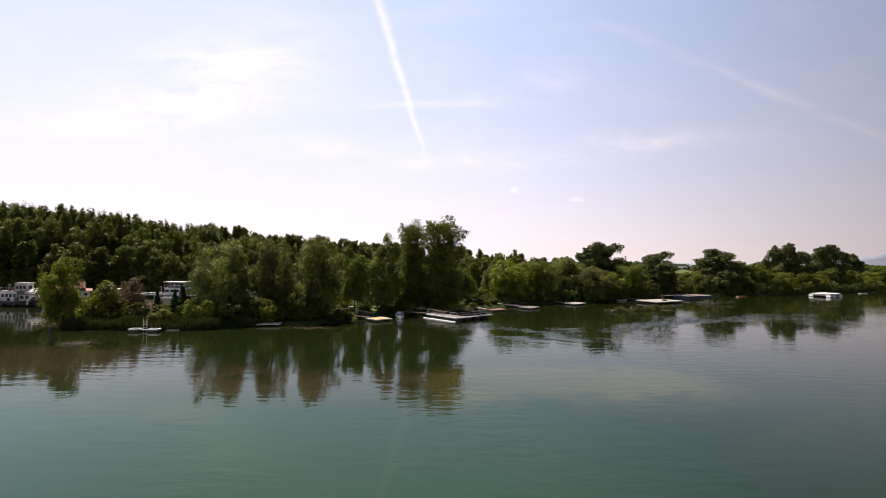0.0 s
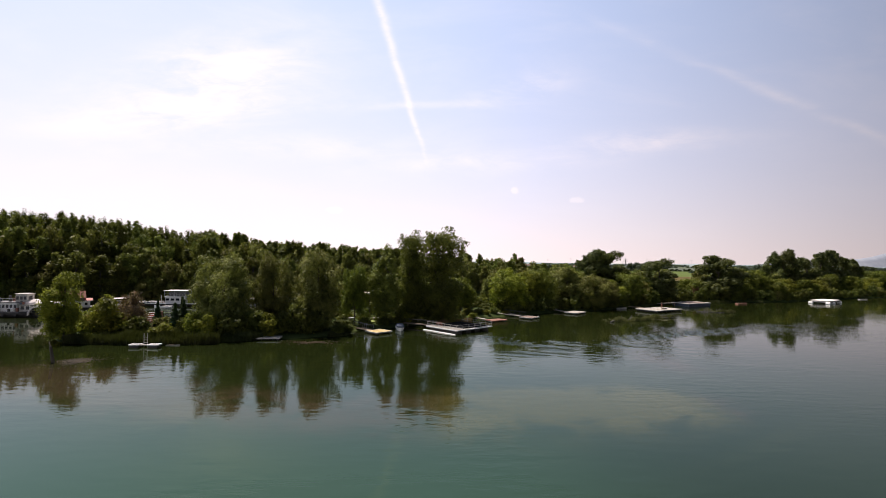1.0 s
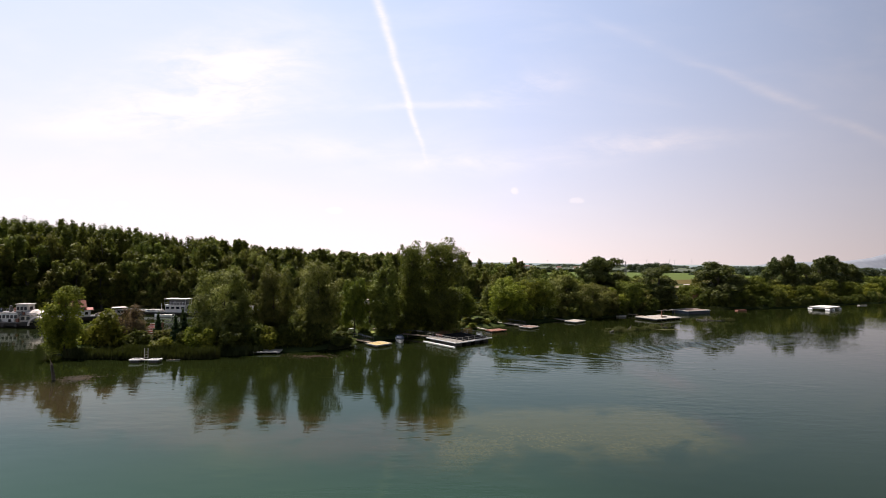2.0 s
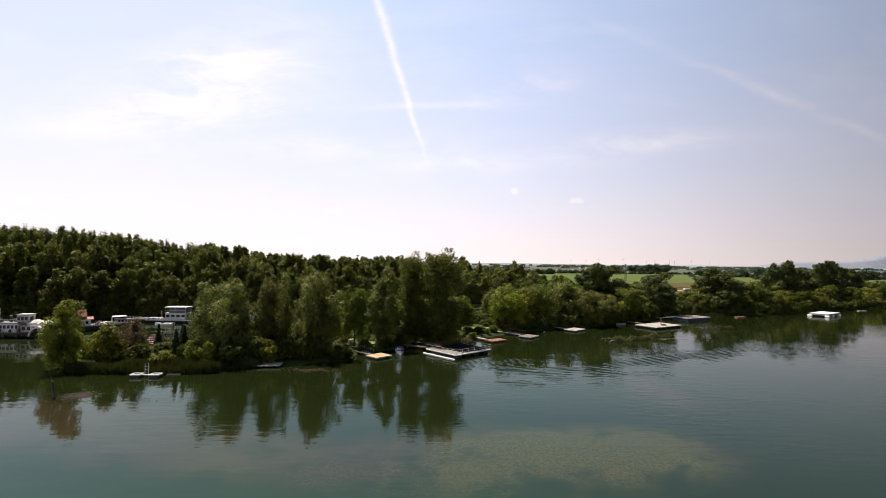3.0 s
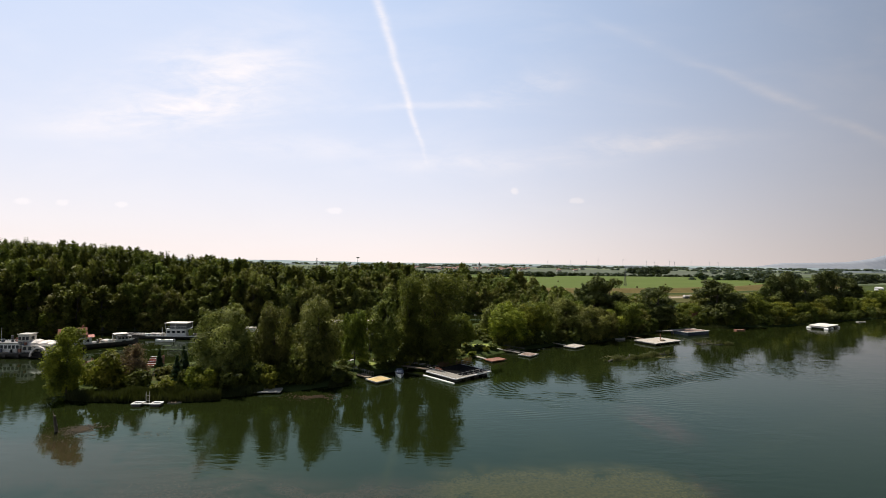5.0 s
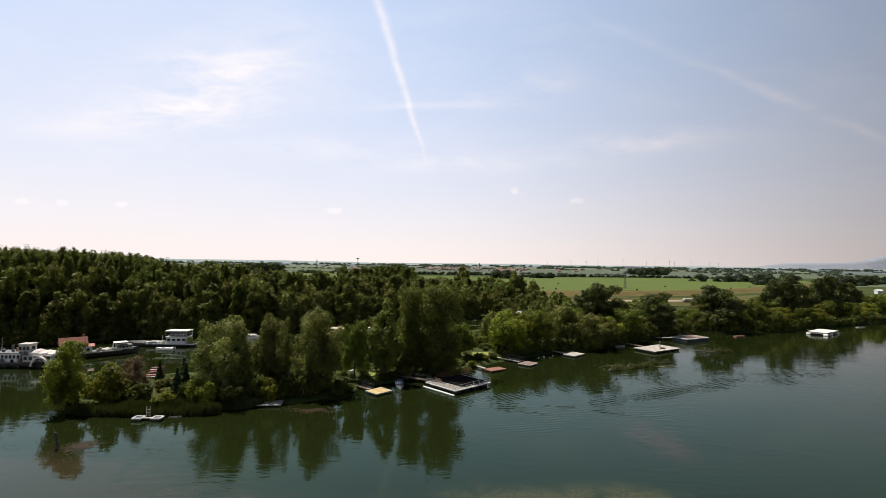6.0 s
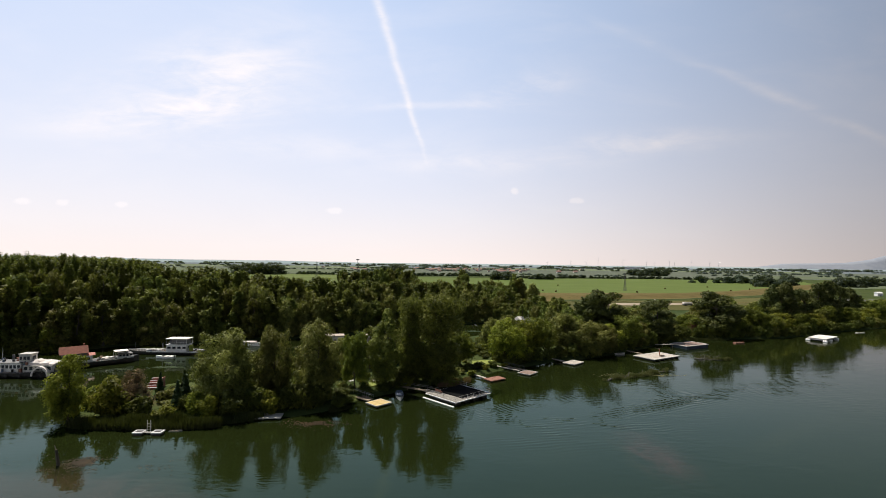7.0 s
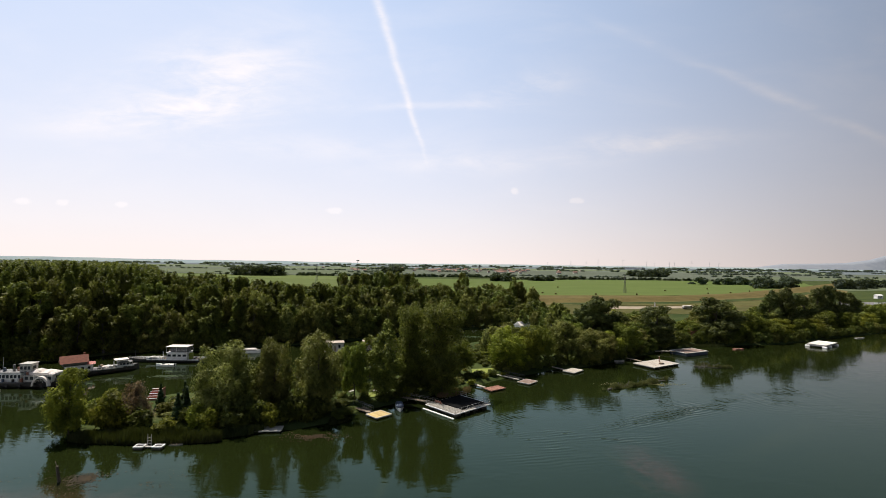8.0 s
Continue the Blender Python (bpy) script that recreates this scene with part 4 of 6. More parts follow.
def undergrowth():
    spots = random.Random(21)
    for i in range(120):
        x = spots.uniform(-80, 30)
        y = float(along(SHORE, x)) + spots.uniform(1.5, 38)
        inside = float(land(np.array(x), np.array(y)))
        if inside < 1.0 or (-74 < x < -55 and y > 100) or (-23 < x < 27 and y < along(SHORE, x) + 26 and not (-2 > x > -10)):
            continue
        plant(spots.choice(("darkshrub", "darkshrub", "shrub", "silver")), x, y, spots.uniform(1.6, 4.2), spots.uniform(3.5, 6), "bushes of the peninsula")
    for x, y, h, w in [(-19, 119, 1.6, 4), (-15, 123, 1.8, 5), (-11, 125, 2.2, 4), (9, 146, 1.6, 5), (12, 149, 1.8, 5), (3, 139, 1.5, 6), (-1, 137, 1.7, 6), (16, 150, 2, 4), (-22, 112, 1.5, 4), (-23.5, 109, 2, 4), (24, 154, 3.5, 4)]:
        plant("darkshrub", x, y, h, w, "low garden hedges")
    for i in range(60):
        if i < 9:
            x, y = spots.uniform(-70, -55), spots.uniform(105, 121)
        else:
            x, y = spots.uniform(6, 24), spots.uniform(164, 214)
        if float(land(np.array(x), np.array(y))) > 1 and abs(x + 72.6) > 3.5:
            plant(spots.choice(("darkshrub", "darkshrub", "silver")), x, y, spots.uniform(1.4, 3.2), spots.uniform(3, 5), "bushes of the peninsula")
    for i in range(90):
        x = spots.uniform(-24, 26)
        y = float(along(SHORE, x)) + spots.uniform(1.6, 20)
        if (-3 < x < 6 and 143 < y < 152) or (9 < x < 19 and 149 < y < 161) or (-13 < x < -10 and y < 128) or float(land(np.array(x), np.array(y))) < 1:
            continue
        plant(spots.choice(("darkshrub", "darkshrub", "shrub", "silver")), x, y, spots.uniform(0.8, 2.2), spots.uniform(1.6, 3.6), "low garden hedges")
    for x in [v for v in np.arange(-34, 36, 6.0) if not 5 < v < 19]:
        plant(spots.choice(("wood", "woodwillow", "wood")), float(x), float(along(SHORE, x)) + spots.uniform(28, 42), spots.uniform(9, 13), spots.uniform(8, 11), "trees of the peninsula")


undergrowth()


def reeds(name, cx, cy, rx, ry, turn, count, low, high, material, label, seed, patchy=False):
    """A stand of upright blades; a patchy one grows in uneven tufts."""
    rng = np.random.default_rng(seed)
    a, d = rng.uniform(0, math.tau, count), np.sqrt(rng.uniform(0, 1, count))
    lx, ly = rx * d * np.cos(a), ry * d * np.sin(a)
    c, s = math.cos(radians(turn)), math.sin(radians(turn))
    x, y = cx + lx * c - ly * s, cy + lx * s + ly * c
    z = np.clip(rise(x, y) * 0.5, -0.1, 0.4) - 0.1
    h = rng.uniform(low, high, count)
    tuft = np.array([noise.noise(Vector((px * 0.3, py * 0.45, seed))) for px, py in zip(x, y)])
    h *= np.clip(0.85 + tuft * (1.5 if patchy else 0.5), 0.05, 1.6)
    foot = np.stack([x, y, z], -1)
    tip = foot + np.stack([rng.normal(0, 0.22, count) * h * 0.5, rng.normal(0, 0.22, count) * h * 0.5, h], -1)
    way = rng.uniform(0, math.tau, count)
    side = np.stack([np.cos(way), np.sin(way), np.zeros(count)], -1) * 0.055
    mid = foot * 0.45 + tip * 0.55
    corners = np.stack([foot, mid + side, tip, mid - side], 1)
    tagged(link_mesh(name, quads_mesh(name, corners), material), label, "reeds", kind="stuff")


reeds("reeds", -59, 94.6, 15, 2.3, 2, 15000, 1.3, 2.5, REED_LEAF, "dense green and tan reeds at the water's edge", 1)
reeds("reeds", -42, 98.8, 5, 1.6, 22, 2200, 1.2, 2.2, REED_LEAF, "green reeds below the willows", 2)
reeds("reeds", 3.5, 131.5, 6, 2.6, 40, 4200, 0.8, 1.6, DEAD_LEAF, "rusty brown sedge behind the dock", 3)
reeds("reeds", 59, 143.5, 14, 1.7, 27, 20000, 0.4, 1.2, WEED_LEAF, "low olive weeds on a floating raft of debris", 4, True)
reeds("reeds", 97.5, 170, 6, 1.8, -12, 6000, 0.3, 1.2, WEED_LEAF, "dry weeds caught on driftwood", 5, True)
reeds("reeds", -23, 107.5, 3, 1.5, 50, 900, 0.5, 1.2, REED_LEAF, "low bankside grass by a jetty", 6)
reeds("reeds", 118, 214, 12, 1.5, 5, 1600, 0.8, 1.8, REED_LEAF, "green reeds along the far shore", 7)


def floating_leaves(cx, cy, rx, ry, count, label, seed, size=0.22, leaves=None):
    rng = np.random.default_rng(seed)
    a, d = rng.uniform(0, math.tau, count), np.abs(rng.normal(0, 0.55, count))
    x, y = cx + rx * d * np.cos(a), cy + ry * d * np.sin(a)
    keep = np.array([noise.noise(Vector((px * 0.13, py * 0.2, seed))) + 0.6 * noise.noise(Vector((px * 0.5, py * 0.7, seed))) > 0.0 for px, py in zip(x, y)])
    x, y = x[keep], y[keep]
    n = len(x)
    p = np.stack([x, y, np.full(n, 0.02) + rng.uniform(0, 0.03, n)], -1)
    w = rng.uniform(0, math.tau, n)
    s = size * rng.uniform(0.5, 1.4, n)[:, None]
    u = np.stack([np.cos(w), np.sin(w), rng.normal(0, 0.06, n)], -1) * s
    v = np.stack([-np.sin(w), np.cos(w), rng.normal(0, 0.06, n)], -1) * s * 0.8
    tagged(link_mesh("floating_leaves", quads_mesh("floating_leaves", np.stack([p - u, p - v, p + u, p + v], 1)), leaves or PADLEAF), label, "water plants", kind="stuff")


PX, PY = -61.7, 76.8
floating_leaves(PX + 3.0, PY + 1.2, 2.6, 2.4, 1500, "brown floating leaves and weed round an old post", 1, 0.11)
floating_leaves(-56, 77, 16, 5, 1500, "scattered brown floating leaves on the lake", 4, 0.11)
floating_leaves(-26, 98, 5.5, 2.6, 800, "brown floating weed below the willows", 2, 0.18)
floating_leaves(61, 144.2, 10, 1.6, 1200, "floating weed and dead leaves on the lake", 3, 0.3, WEED_LEAF)

for i, (wx, wy, ra, rb, n) in enumerate(((-96, 143, 5, 1.6, 160), (-84, 147, 7, 1.6, 260), (-88, 153, 6, 1.2, 160), (-104, 137, 6, 2.0, 120), (16, 232, 8, 8, 500))):
    floating_leaves(wx, wy, ra, rb, n, "pale green pond weed floating in the channel", 30 + i, 0.3, PONDWEED)

# ---- jetties and rafts ----


def lay_planks(root, x0, x1, y0, y1, z0, z1, n, material):
    """A deck of n planks side by side, each a piece of its own."""
    step = (x1 - x0) / n
    for i in range(n):
        part("plank", boxed(x0 + i * step + 0.02, x0 + (i + 1) * step - 0.02, y0, y1, z0, z1 + random.uniform(-0.006, 0.006)), material, root)


def raft(name, x, y, turn, length, depth, high, deck, rim, label, group="swimming rafts", skirt=None, edge=0.15):
    """A moored raft: boarded deck in a rim, on barrels."""
    root = thing(name, pose(x, y, 0, 0, 0, turn), label, "raft", group)
    a, b, e = length / 2, depth / 2, edge
    lay_planks(root, -a + e, a - e, -b + e, b - e, high - 0.07, high, max(int(length / 0.4), 6), deck)
    for x0, x1, y0, y1 in ((-a, a, -b, -b + e), (-a, a, b - e, b), (-a, -a + e, -b + e, b - e), (a - e, a, -b + e, b - e)):
        part("rim", boxed(x0, x1, y0, y1, high - 0.22, high + 0.03, bevel=0.02), rim, root)
    if skirt:
        part("hull", boxed(-a + 0.25, a - 0.25, -b + 0.25, b - 0.25, -0.5, high - 0.22, bevel=0.08), skirt, root)
    else:
        n = max(int(length / 2.2), 2)
        for i in range(n):
            px = -a + 0.6 + (length - 1.2) * i / (n - 1)
            part("barrel", tube(bmesh.new(), (px, -b + 0.3, high - 0.5), (px, b - 0.3, high - 0.5), 0.3, sides=10), HULL, root)
    return root


def gangway(ax, ay, bx, by, za, zb, wide, deck, rail, label):
    length, turn = math.hypot(bx - ax, by - ay), math.degrees(math.atan2(by - ay, bx - ax))
    tilt = -math.degrees(math.atan2(zb - za, length))
    root = thing("gangway", pose(ax, ay, za, 0, tilt, turn), label, "gangway", "gangways to the rafts")
    lay_planks(root, 0, length, -wide / 2, wide / 2, -0.05, 0, max(int(length / 0.3), 4), deck)
    for s in (-1, 1):
        part("beam", boxed(0, length, s * wide / 2 - 0.05, s * wide / 2 + 0.05, -0.2, -0.05), WOOD, root)
        if rail:
            bm = tube(bmesh.new(), (0, s * wide / 2, 1.0), (length, s * wide / 2, 1.0), 0.035)
            part("handrail", bm, rail, root)
            n = max(int(length / 1.6), 2)
            for i in range(n + 1):
                px = 0.05 + (length - 0.1) * i / n
                part("post", tube(bmesh.new(), (px, s * wide / 2, -0.1), (px, s * wide / 2, 1.0), 0.03), rail, root)
    for f in (0.3, 0.75):
        part("pile", tube(bmesh.new(), (length * f, 0, -1.8), (length * f, 0, -0.2), 0.09, sides=8), WOOD, root)
    return root


raft("swimming_raft", -14.6, 111.4, 46, 4.6, 4.2, 0.55, YELLOWWOOD, OFFWHITE, "new yellow timber raft with a pale rim moored on dark barrels")
gangway(-23.2, 117.6, -16.9, 112.9, 0.75, 0.58, 1.0, WOOD, None, "weathered plank gangway to the yellow raft")
gangway(-21.6, 118.6, -16.6, 114.4, 0.75, 0.4, 0.7, WOOD, STEEL, "narrow plank walkway with thin rails")
raft("swimming_raft", -36.6, 101.0, 8, 5.6, 3.0, 0.5, GREYWOOD, OFFWHITE, "small grey and white plank raft below the willows")
raft("swimming_raft", 15.3, 136.0, 36, 5.6, 3.4, 0.5, REDWOOD, REDWOOD, "red-brown plank raft beside the lawn")
gangway(8.4, 141.2, 12.6, 136.6, 0.75, 0.52, 0.9, GREYWOOD, None, "grey plank gangway to the red raft")
raft("swimming_raft", 26.2, 144.2, 50, 5.0, 4.2, 0.5, DULLWOOD, OFFWHITE, "dull brown plank raft with a pale rim")
gangway(17.6, 151.6, 24.0, 146.4, 0.75, 0.52, 0.9, GREYWOOD, None, "weathered plank gangway over the water")
gangway(20.0, 152.4, 25.6, 147.6, 0.75, 0.52, 0.7, WOOD, DARKSTEEL, "narrow railed gangway over the water")
raft("swimming_raft", 44.3, 159.6, 46, 6.6, 4.4, 0.55, PALEDECK, OFFWHITE, "pale plank raft with a whitish rim")
gangway(36.6, 166.4, 41.8, 160.4, 0.75, 0.58, 1.0, PALEDECK, None, "pale plank gangway to a raft")
raft("floating_terrace", 77.6, 171.6, 31, 14.6, 8.6, 0.8, PALEDECK, OFFWHITE, "large pale boarded terrace afloat on the lake", edge=0.6)
crates = thing("crate_stack", pose(78.5, 170.0, 0.8, 0, 0, 20), "dark crates and a mat on the pale terrace", "crates")
part("crate", boxed(-0.5, 0.5, -0.4, 0.4, 0, 0.6, bevel=0.03), WOOD, crates)
part("crate", boxed(0.7, 1.4, -0.3, 0.3, 0, 0.4, bevel=0.03), DARKSTEEL, crates)
part("mat", boxed(-2.6, -0.8, -0.5, 0.7, 0, 0.05), ROOFFELT, crates)
raft("floating_terrace", 101.5, 195.0, 26, 13.4, 8.0, 1.35, DULLWOOD, OFFWHITE, "brown decked raft with pale rim and blue hull", skirt=BLUEHULL, edge=0.55)
gangway(88, 196, 96, 193, 0.8, 1.5, 1.0, GREYWOOD, None, "grey plank gangway to the blue raft")
gangway(70.5, 181.5, 74, 175.5, 0.8, 0.75, 1.0, WOOD, None, "dark plank gangway to the pale terrace")
terrace_post = thing("mooring_post", pose(79.5, 173.4, 0.8), "rusty red-brown post with a cap on the pale terrace", "post")
part("shaft", tube(bmesh.new(), (0, 0, -0.02), (0, 0, 2.0), 0.2, 0.15, 8), REDWOOD, terrace_post)
part("cap", boxed(-0.22, 0.22, -0.22, 0.22, 2.0, 2.1, bevel=0.04), WOOD, terrace_post)


def big_dock():
    """The railed dock with a white float along one side and a black tarpaulin over half its deck."""
    root = thing("floating_dock", pose(4.3, 118.6, 0, 0, 0, 43.4), "large railed floating dock with pale deck and white float", "dock")
    a, b, top = 6.2, 5.2, 0.95
    lay_planks(root, -a, a, -b, b, top - 0.1, top, 36, DOCKWOOD)
    for x0, x1, y0, y1 in ((-a, a, -b - 0.18, -b), (-a, a, b, b + 0.18), (-a - 0.18, -a, -b, b), (a, a + 0.18, -b, b)):
        part("rim", boxed(x0, x1, y0, y1, top - 0.2, top + 0.04, bevel=0.03), WHITE, root)
    for x in (-4.6, -1.5, 1.5, 4.6):
        part("pontoon", boxed(x - 0.9, x + 0.9, -b + 0.5, b - 0.5, -0.45, top - 0.11, bevel=0.12), HULL, root)
    part("float", boxed(-a - 1.0, -a - 0.55, -b - 0.3, b + 0.2, -0.25, 0.2, bevel=0.1), WHITE, root, "white float alongside the dock")
    posts = [(-a + 0.1, -b + 0.1 + i * (2 * b - 0.2) / 5) for i in range(6)] + [(-a + 0.1 + i * (2 * a - 0.2) / 6, -b + 0.1) for i in range(1, 7)] + [(a - 0.1, -b + 0.1 + i * (2 * b - 0.2) / 5) for i in range(1, 6)]
    for x, y in posts:
        part("post", tube(bmesh.new(), (x, y, top - 0.02), (x, y, top + 1.1), 0.04), OFFWHITE, root)
    for z in (0.55, 1.1):
        for p, q in (((-a + 0.1, b - 0.1), (-a + 0.1, -b + 0.1)), ((-a + 0.1, -b + 0.1), (a - 0.1, -b + 0.1)), ((a - 0.1, -b + 0.1), (a - 0.1, b - 0.1))):
            part("rail", tube(bmesh.new(), (*p, top + z), (*q, top + z), 0.03), OFFWHITE, root)
    bm = bmesh.new()
    prism(bm, [(-2.6, -4.0), (5.3, -4.1), (5.5, 4.9), (-2.8, 4.7)], top + 0.01, top + 0.2, -0.02)
    bmesh.ops.subdivide_edges(bm, edges=bm.edges[:], cuts=5, use_grid_fill=True)
    for v in bm.verts:
        if v.co.z > top + 0.1:
            v.co.z += 0.10 * noise.noise(v.co * 0.8) + 0.04
    tagged(part("tarpaulin", bm, TARP, None, at=root.matrix_basis), "black tarpaulin spread over the dock's deck", "tarpaulin")
    bench = thing("bench", root.matrix_basis @ pose(-3.6, 3.4, top, 0, 0, 90), "low red-brown wooden bench on the dock", "bench")
    part("seat", boxed(-1.1, 1.1, -0.22, 0.22, 0.40, 0.47, bevel=0.01), REDWOOD, bench)
    part("backrest", boxed(-1.1, 1.1, 0.22, 0.27, 0.55, 0.9, bevel=0.01), REDWOOD, bench)
    for x in (-0.9, 0.9):
        part("leg", boxed(x - 0.05, x + 0.05, -0.2, 0.27, 0, 0.6), REDWOOD, bench)


big_dock()
gangway(-12.2, 126.4, -1.0, 119.2, 0.8, 0.95, 1.1, WOOD, DARKSTEEL, "long railed gangway from the bank to the dock")


def float_frame():
    root = thing("bathing_float", pose(-55.8, 90.8, 0, 0, 0, 2), "two white floats joined by a beam with a ladder", "float")
    for x in (-1.75, 1.75):
        f = part("float", boxed(x - 0.85, x + 0.85, -0.7, 0.7, -0.2, 0.42, bevel=0.06), HULL, root, "dark float box")
        for x0, x1, y0, y1 in ((x - 0.95, x + 0.95, -0.8, -0.52), (x - 0.95, x + 0.95, 0.52, 0.8), (x - 0.95, x - 0.7, -0.52, 0.52), (x + 0.7, x + 0.95, -0.52, 0.52)):
            part("rim", boxed(x0, x1, y0, y1, 0.36, 0.6, bevel=0.03), WHITE, f, "white float rim")
    part("beam", boxed(-0.9, 0.9, -0.25, 0.25, 0.3, 0.44), OFFWHITE, root)
    for x in (-0.55, 0.1):
        part("pole", tube(bmesh.new(), (x, 0.5, -0.8), (x - 0.25, 0.9, 2.4), 0.06), OFFWHITE, root)
    for z in (0.7, 1.2, 1.7):
        part("rung", tube(bmesh.new(), (-0.75, 0.7 + z * 0.1, z), (0.0, 0.7 + z * 0.1, z), 0.04), OFFWHITE, root)


float_frame()


def hull_mesh(length, beam, high, keel=0.4, sharp=0.45, stations=14):
    """A boat's hull, pointed at +x, with a flat transom at -x."""
    bm = bmesh.new()
    rings = []
    for i in range(stations + 1):
        f = i / stations
        x = (f - 0.5) * length
        w = beam / 2 * (1 if f < 1 - sharp else max(math.cos((f - 1 + sharp) / sharp * math.pi / 2), 0.03) ** 0.8)
        sheer = high * (1 + 0.35 * max(f - 0.55, 0) ** 1.5 * 2.5)
        rings.append([bm.verts.new(p) for p in ((x, -w, sheer), (x, -w * 0.94, high * 0.35), (x, -w * 0.6, -keel), (x, w * 0.6, -keel), (x, w * 0.94, high * 0.35), (x, w, sheer))])
    for p, q in zip(rings, rings[1:]):
        for j in range(5):
            bm.faces.new((p[j], q[j], q[j + 1], p[j + 1]))
    bm.faces.new(rings[0])
    bm.faces.new(rings[-1][::-1])
    deck = [[bm.verts.new((r[0].co.x, r[0].co.y * 0.9, r[0].co.z - 0.12)), bm.verts.new((r[5].co.x, r[5].co.y * 0.9, r[5].co.z - 0.12))] for r in rings]
    for i in range(stations):
        bm.faces.new((deck[i][0], deck[i][1], deck[i + 1][1], deck[i + 1][0]))
        bm.faces.new((rings[i][0], deck[i][0], deck[i + 1][0], rings[i + 1][0]))
        bm.faces.new((rings[i][5], rings[i + 1][5], deck[i + 1][1], deck[i][1]))
    bmesh.ops.recalc_face_normals(bm, faces=bm.faces[:])
    return bm


def cabin(root, name, x0, x1, y0, y1, z0, z1, wall, roof, panes=4, over=0.3, label="", tall=0.75, doors=0):
    """A deckhouse with a roof slab and a row of windows on each long side."""
    c = part(name, boxed(x0, x1, y0, y1, z0, z1, bevel=0.05), wall, root, label)
    part("roof", boxed(x0 - over, x1 + over, y0 - over, y1 + over, z1, z1 + 0.14, bevel=0.05), roof, c)
    step = (x1 - x0) / panes
    mid = z0 + (z1 - z0) * 0.6
    for i in range(panes):
        px = x0 + (i + 0.5) * step
        for y, s in ((y0, -1), (y1, 1)):
            if i < doors and s < 0:
                part("door", boxed(px - 0.4, px + 0.4, y + s * 0.05 - 0.02, y + s * 0.05 + 0.02, z0 + 0.1, z0 + 2.0), GLASS, c)
                continue
            part("window", boxed(px - step * 0.33, px + step * 0.33, y + s * 0.02 - 0.03, y + s * 0.02 + 0.03, mid - tall / 2, mid + tall / 2), GLASS, c)
    for x, s in ((x0, -1), (x1, 1)):
        part("window", boxed(x + s * 0.02 - 0.03, x + s * 0.02 + 0.03, y0 + (y1 - y0) * 0.3, y0 + (y1 - y0) * 0.7, mid - tall / 2, mid + tall / 2), GLASS, c)
    return c


def railing(root, x0, x1, y, z, high=1.0, n=8):
    part("rail", tube(bmesh.new(), (x0, y, z + high), (x1, y, z + high), 0.035), WHITE, root)
    for i in range(n + 1):
        x = x0 + (x1 - x0) * i / n
        part("stanchion", tube(bmesh.new(), (x, y, z), (x, y, z + high), 0.025, sides=5), WHITE, root)


def gable(x0, x1, y0, y1, z0, z1):
    bm = bmesh.new()
    ym = (y0 + y1) / 2
    pts = [bm.verts.new(p) for p in ((x0, y0, z0), (x1, y0, z0), (x1, y1, z0), (x0, y1, z0), (x0, ym, z1), (x1, ym, z1))]
    for f in ((0, 1, 5, 4), (2, 3, 4, 5), (1, 2, 5), (3, 0, 4), (3, 2, 1, 0)):
        bm.faces.new([pts[i] for i in f])
    return bm


def heap(x0, x1, y0, y1, z, high, seed):
    """A crumpled canvas heap: a box rounded and pushed about."""
    bm = boxed(x0, x1, y0, y1, z, z + high)
    bmesh.ops.subdivide_edges(bm, edges=bm.edges[:], cuts=4, use_grid_fill=True)
    cx, cy = (x0 + x1) / 2, (y0 + y1) / 2
    for v in bm.verts:
        f = max(abs(v.co.x - cx) / (x1 - x0), abs(v.co.y - cy) / (y1 - y0)) * 2
        if v.co.z > z + 0.01:
            v.co.z = z + 0.02 + (v.co.z - z) * (1 - 0.55 * f * f) + 0.18 * high * noise.noise(Vector((v.co.x * 1.3, v.co.y * 1.3, seed)))
    return bm


def clutter(root, x0, x1, y0, y1, z, count, seed):
    """Chests, coils, drums and planks lying about on a deck."""
    rng = random.Random(seed)
    for i in range(count):
        x, y = rng.uniform(x0, x1), rng.uniform(y0, y1)
        w, d, h = rng.uniform(0.3, 0.9), rng.uniform(0.3, 0.7), rng.uniform(0.25, 0.9)
        paint = rng.choice((WHITE, OFFWHITE, WOOD, CANVAS, DARKSTEEL, REDWOOD, BLUECOVER, HULL))
        if i % 4 == 1:
            part("drum", tube(bmesh.new(), (x, y, z), (x, y, z + h), 0.28, 0.28, 10), paint, root)
        elif i % 4 == 3:
            part("plank", boxed(x - 1.0, x + 1.0, y - 0.15, y + 0.15, z, z + 0.12), WOOD, root)
        else:
            part("deck_chest", boxed(x - w / 2, x + w / 2, y - d / 2, y + d / 2, z, z + h, bevel=0.03), paint, root)


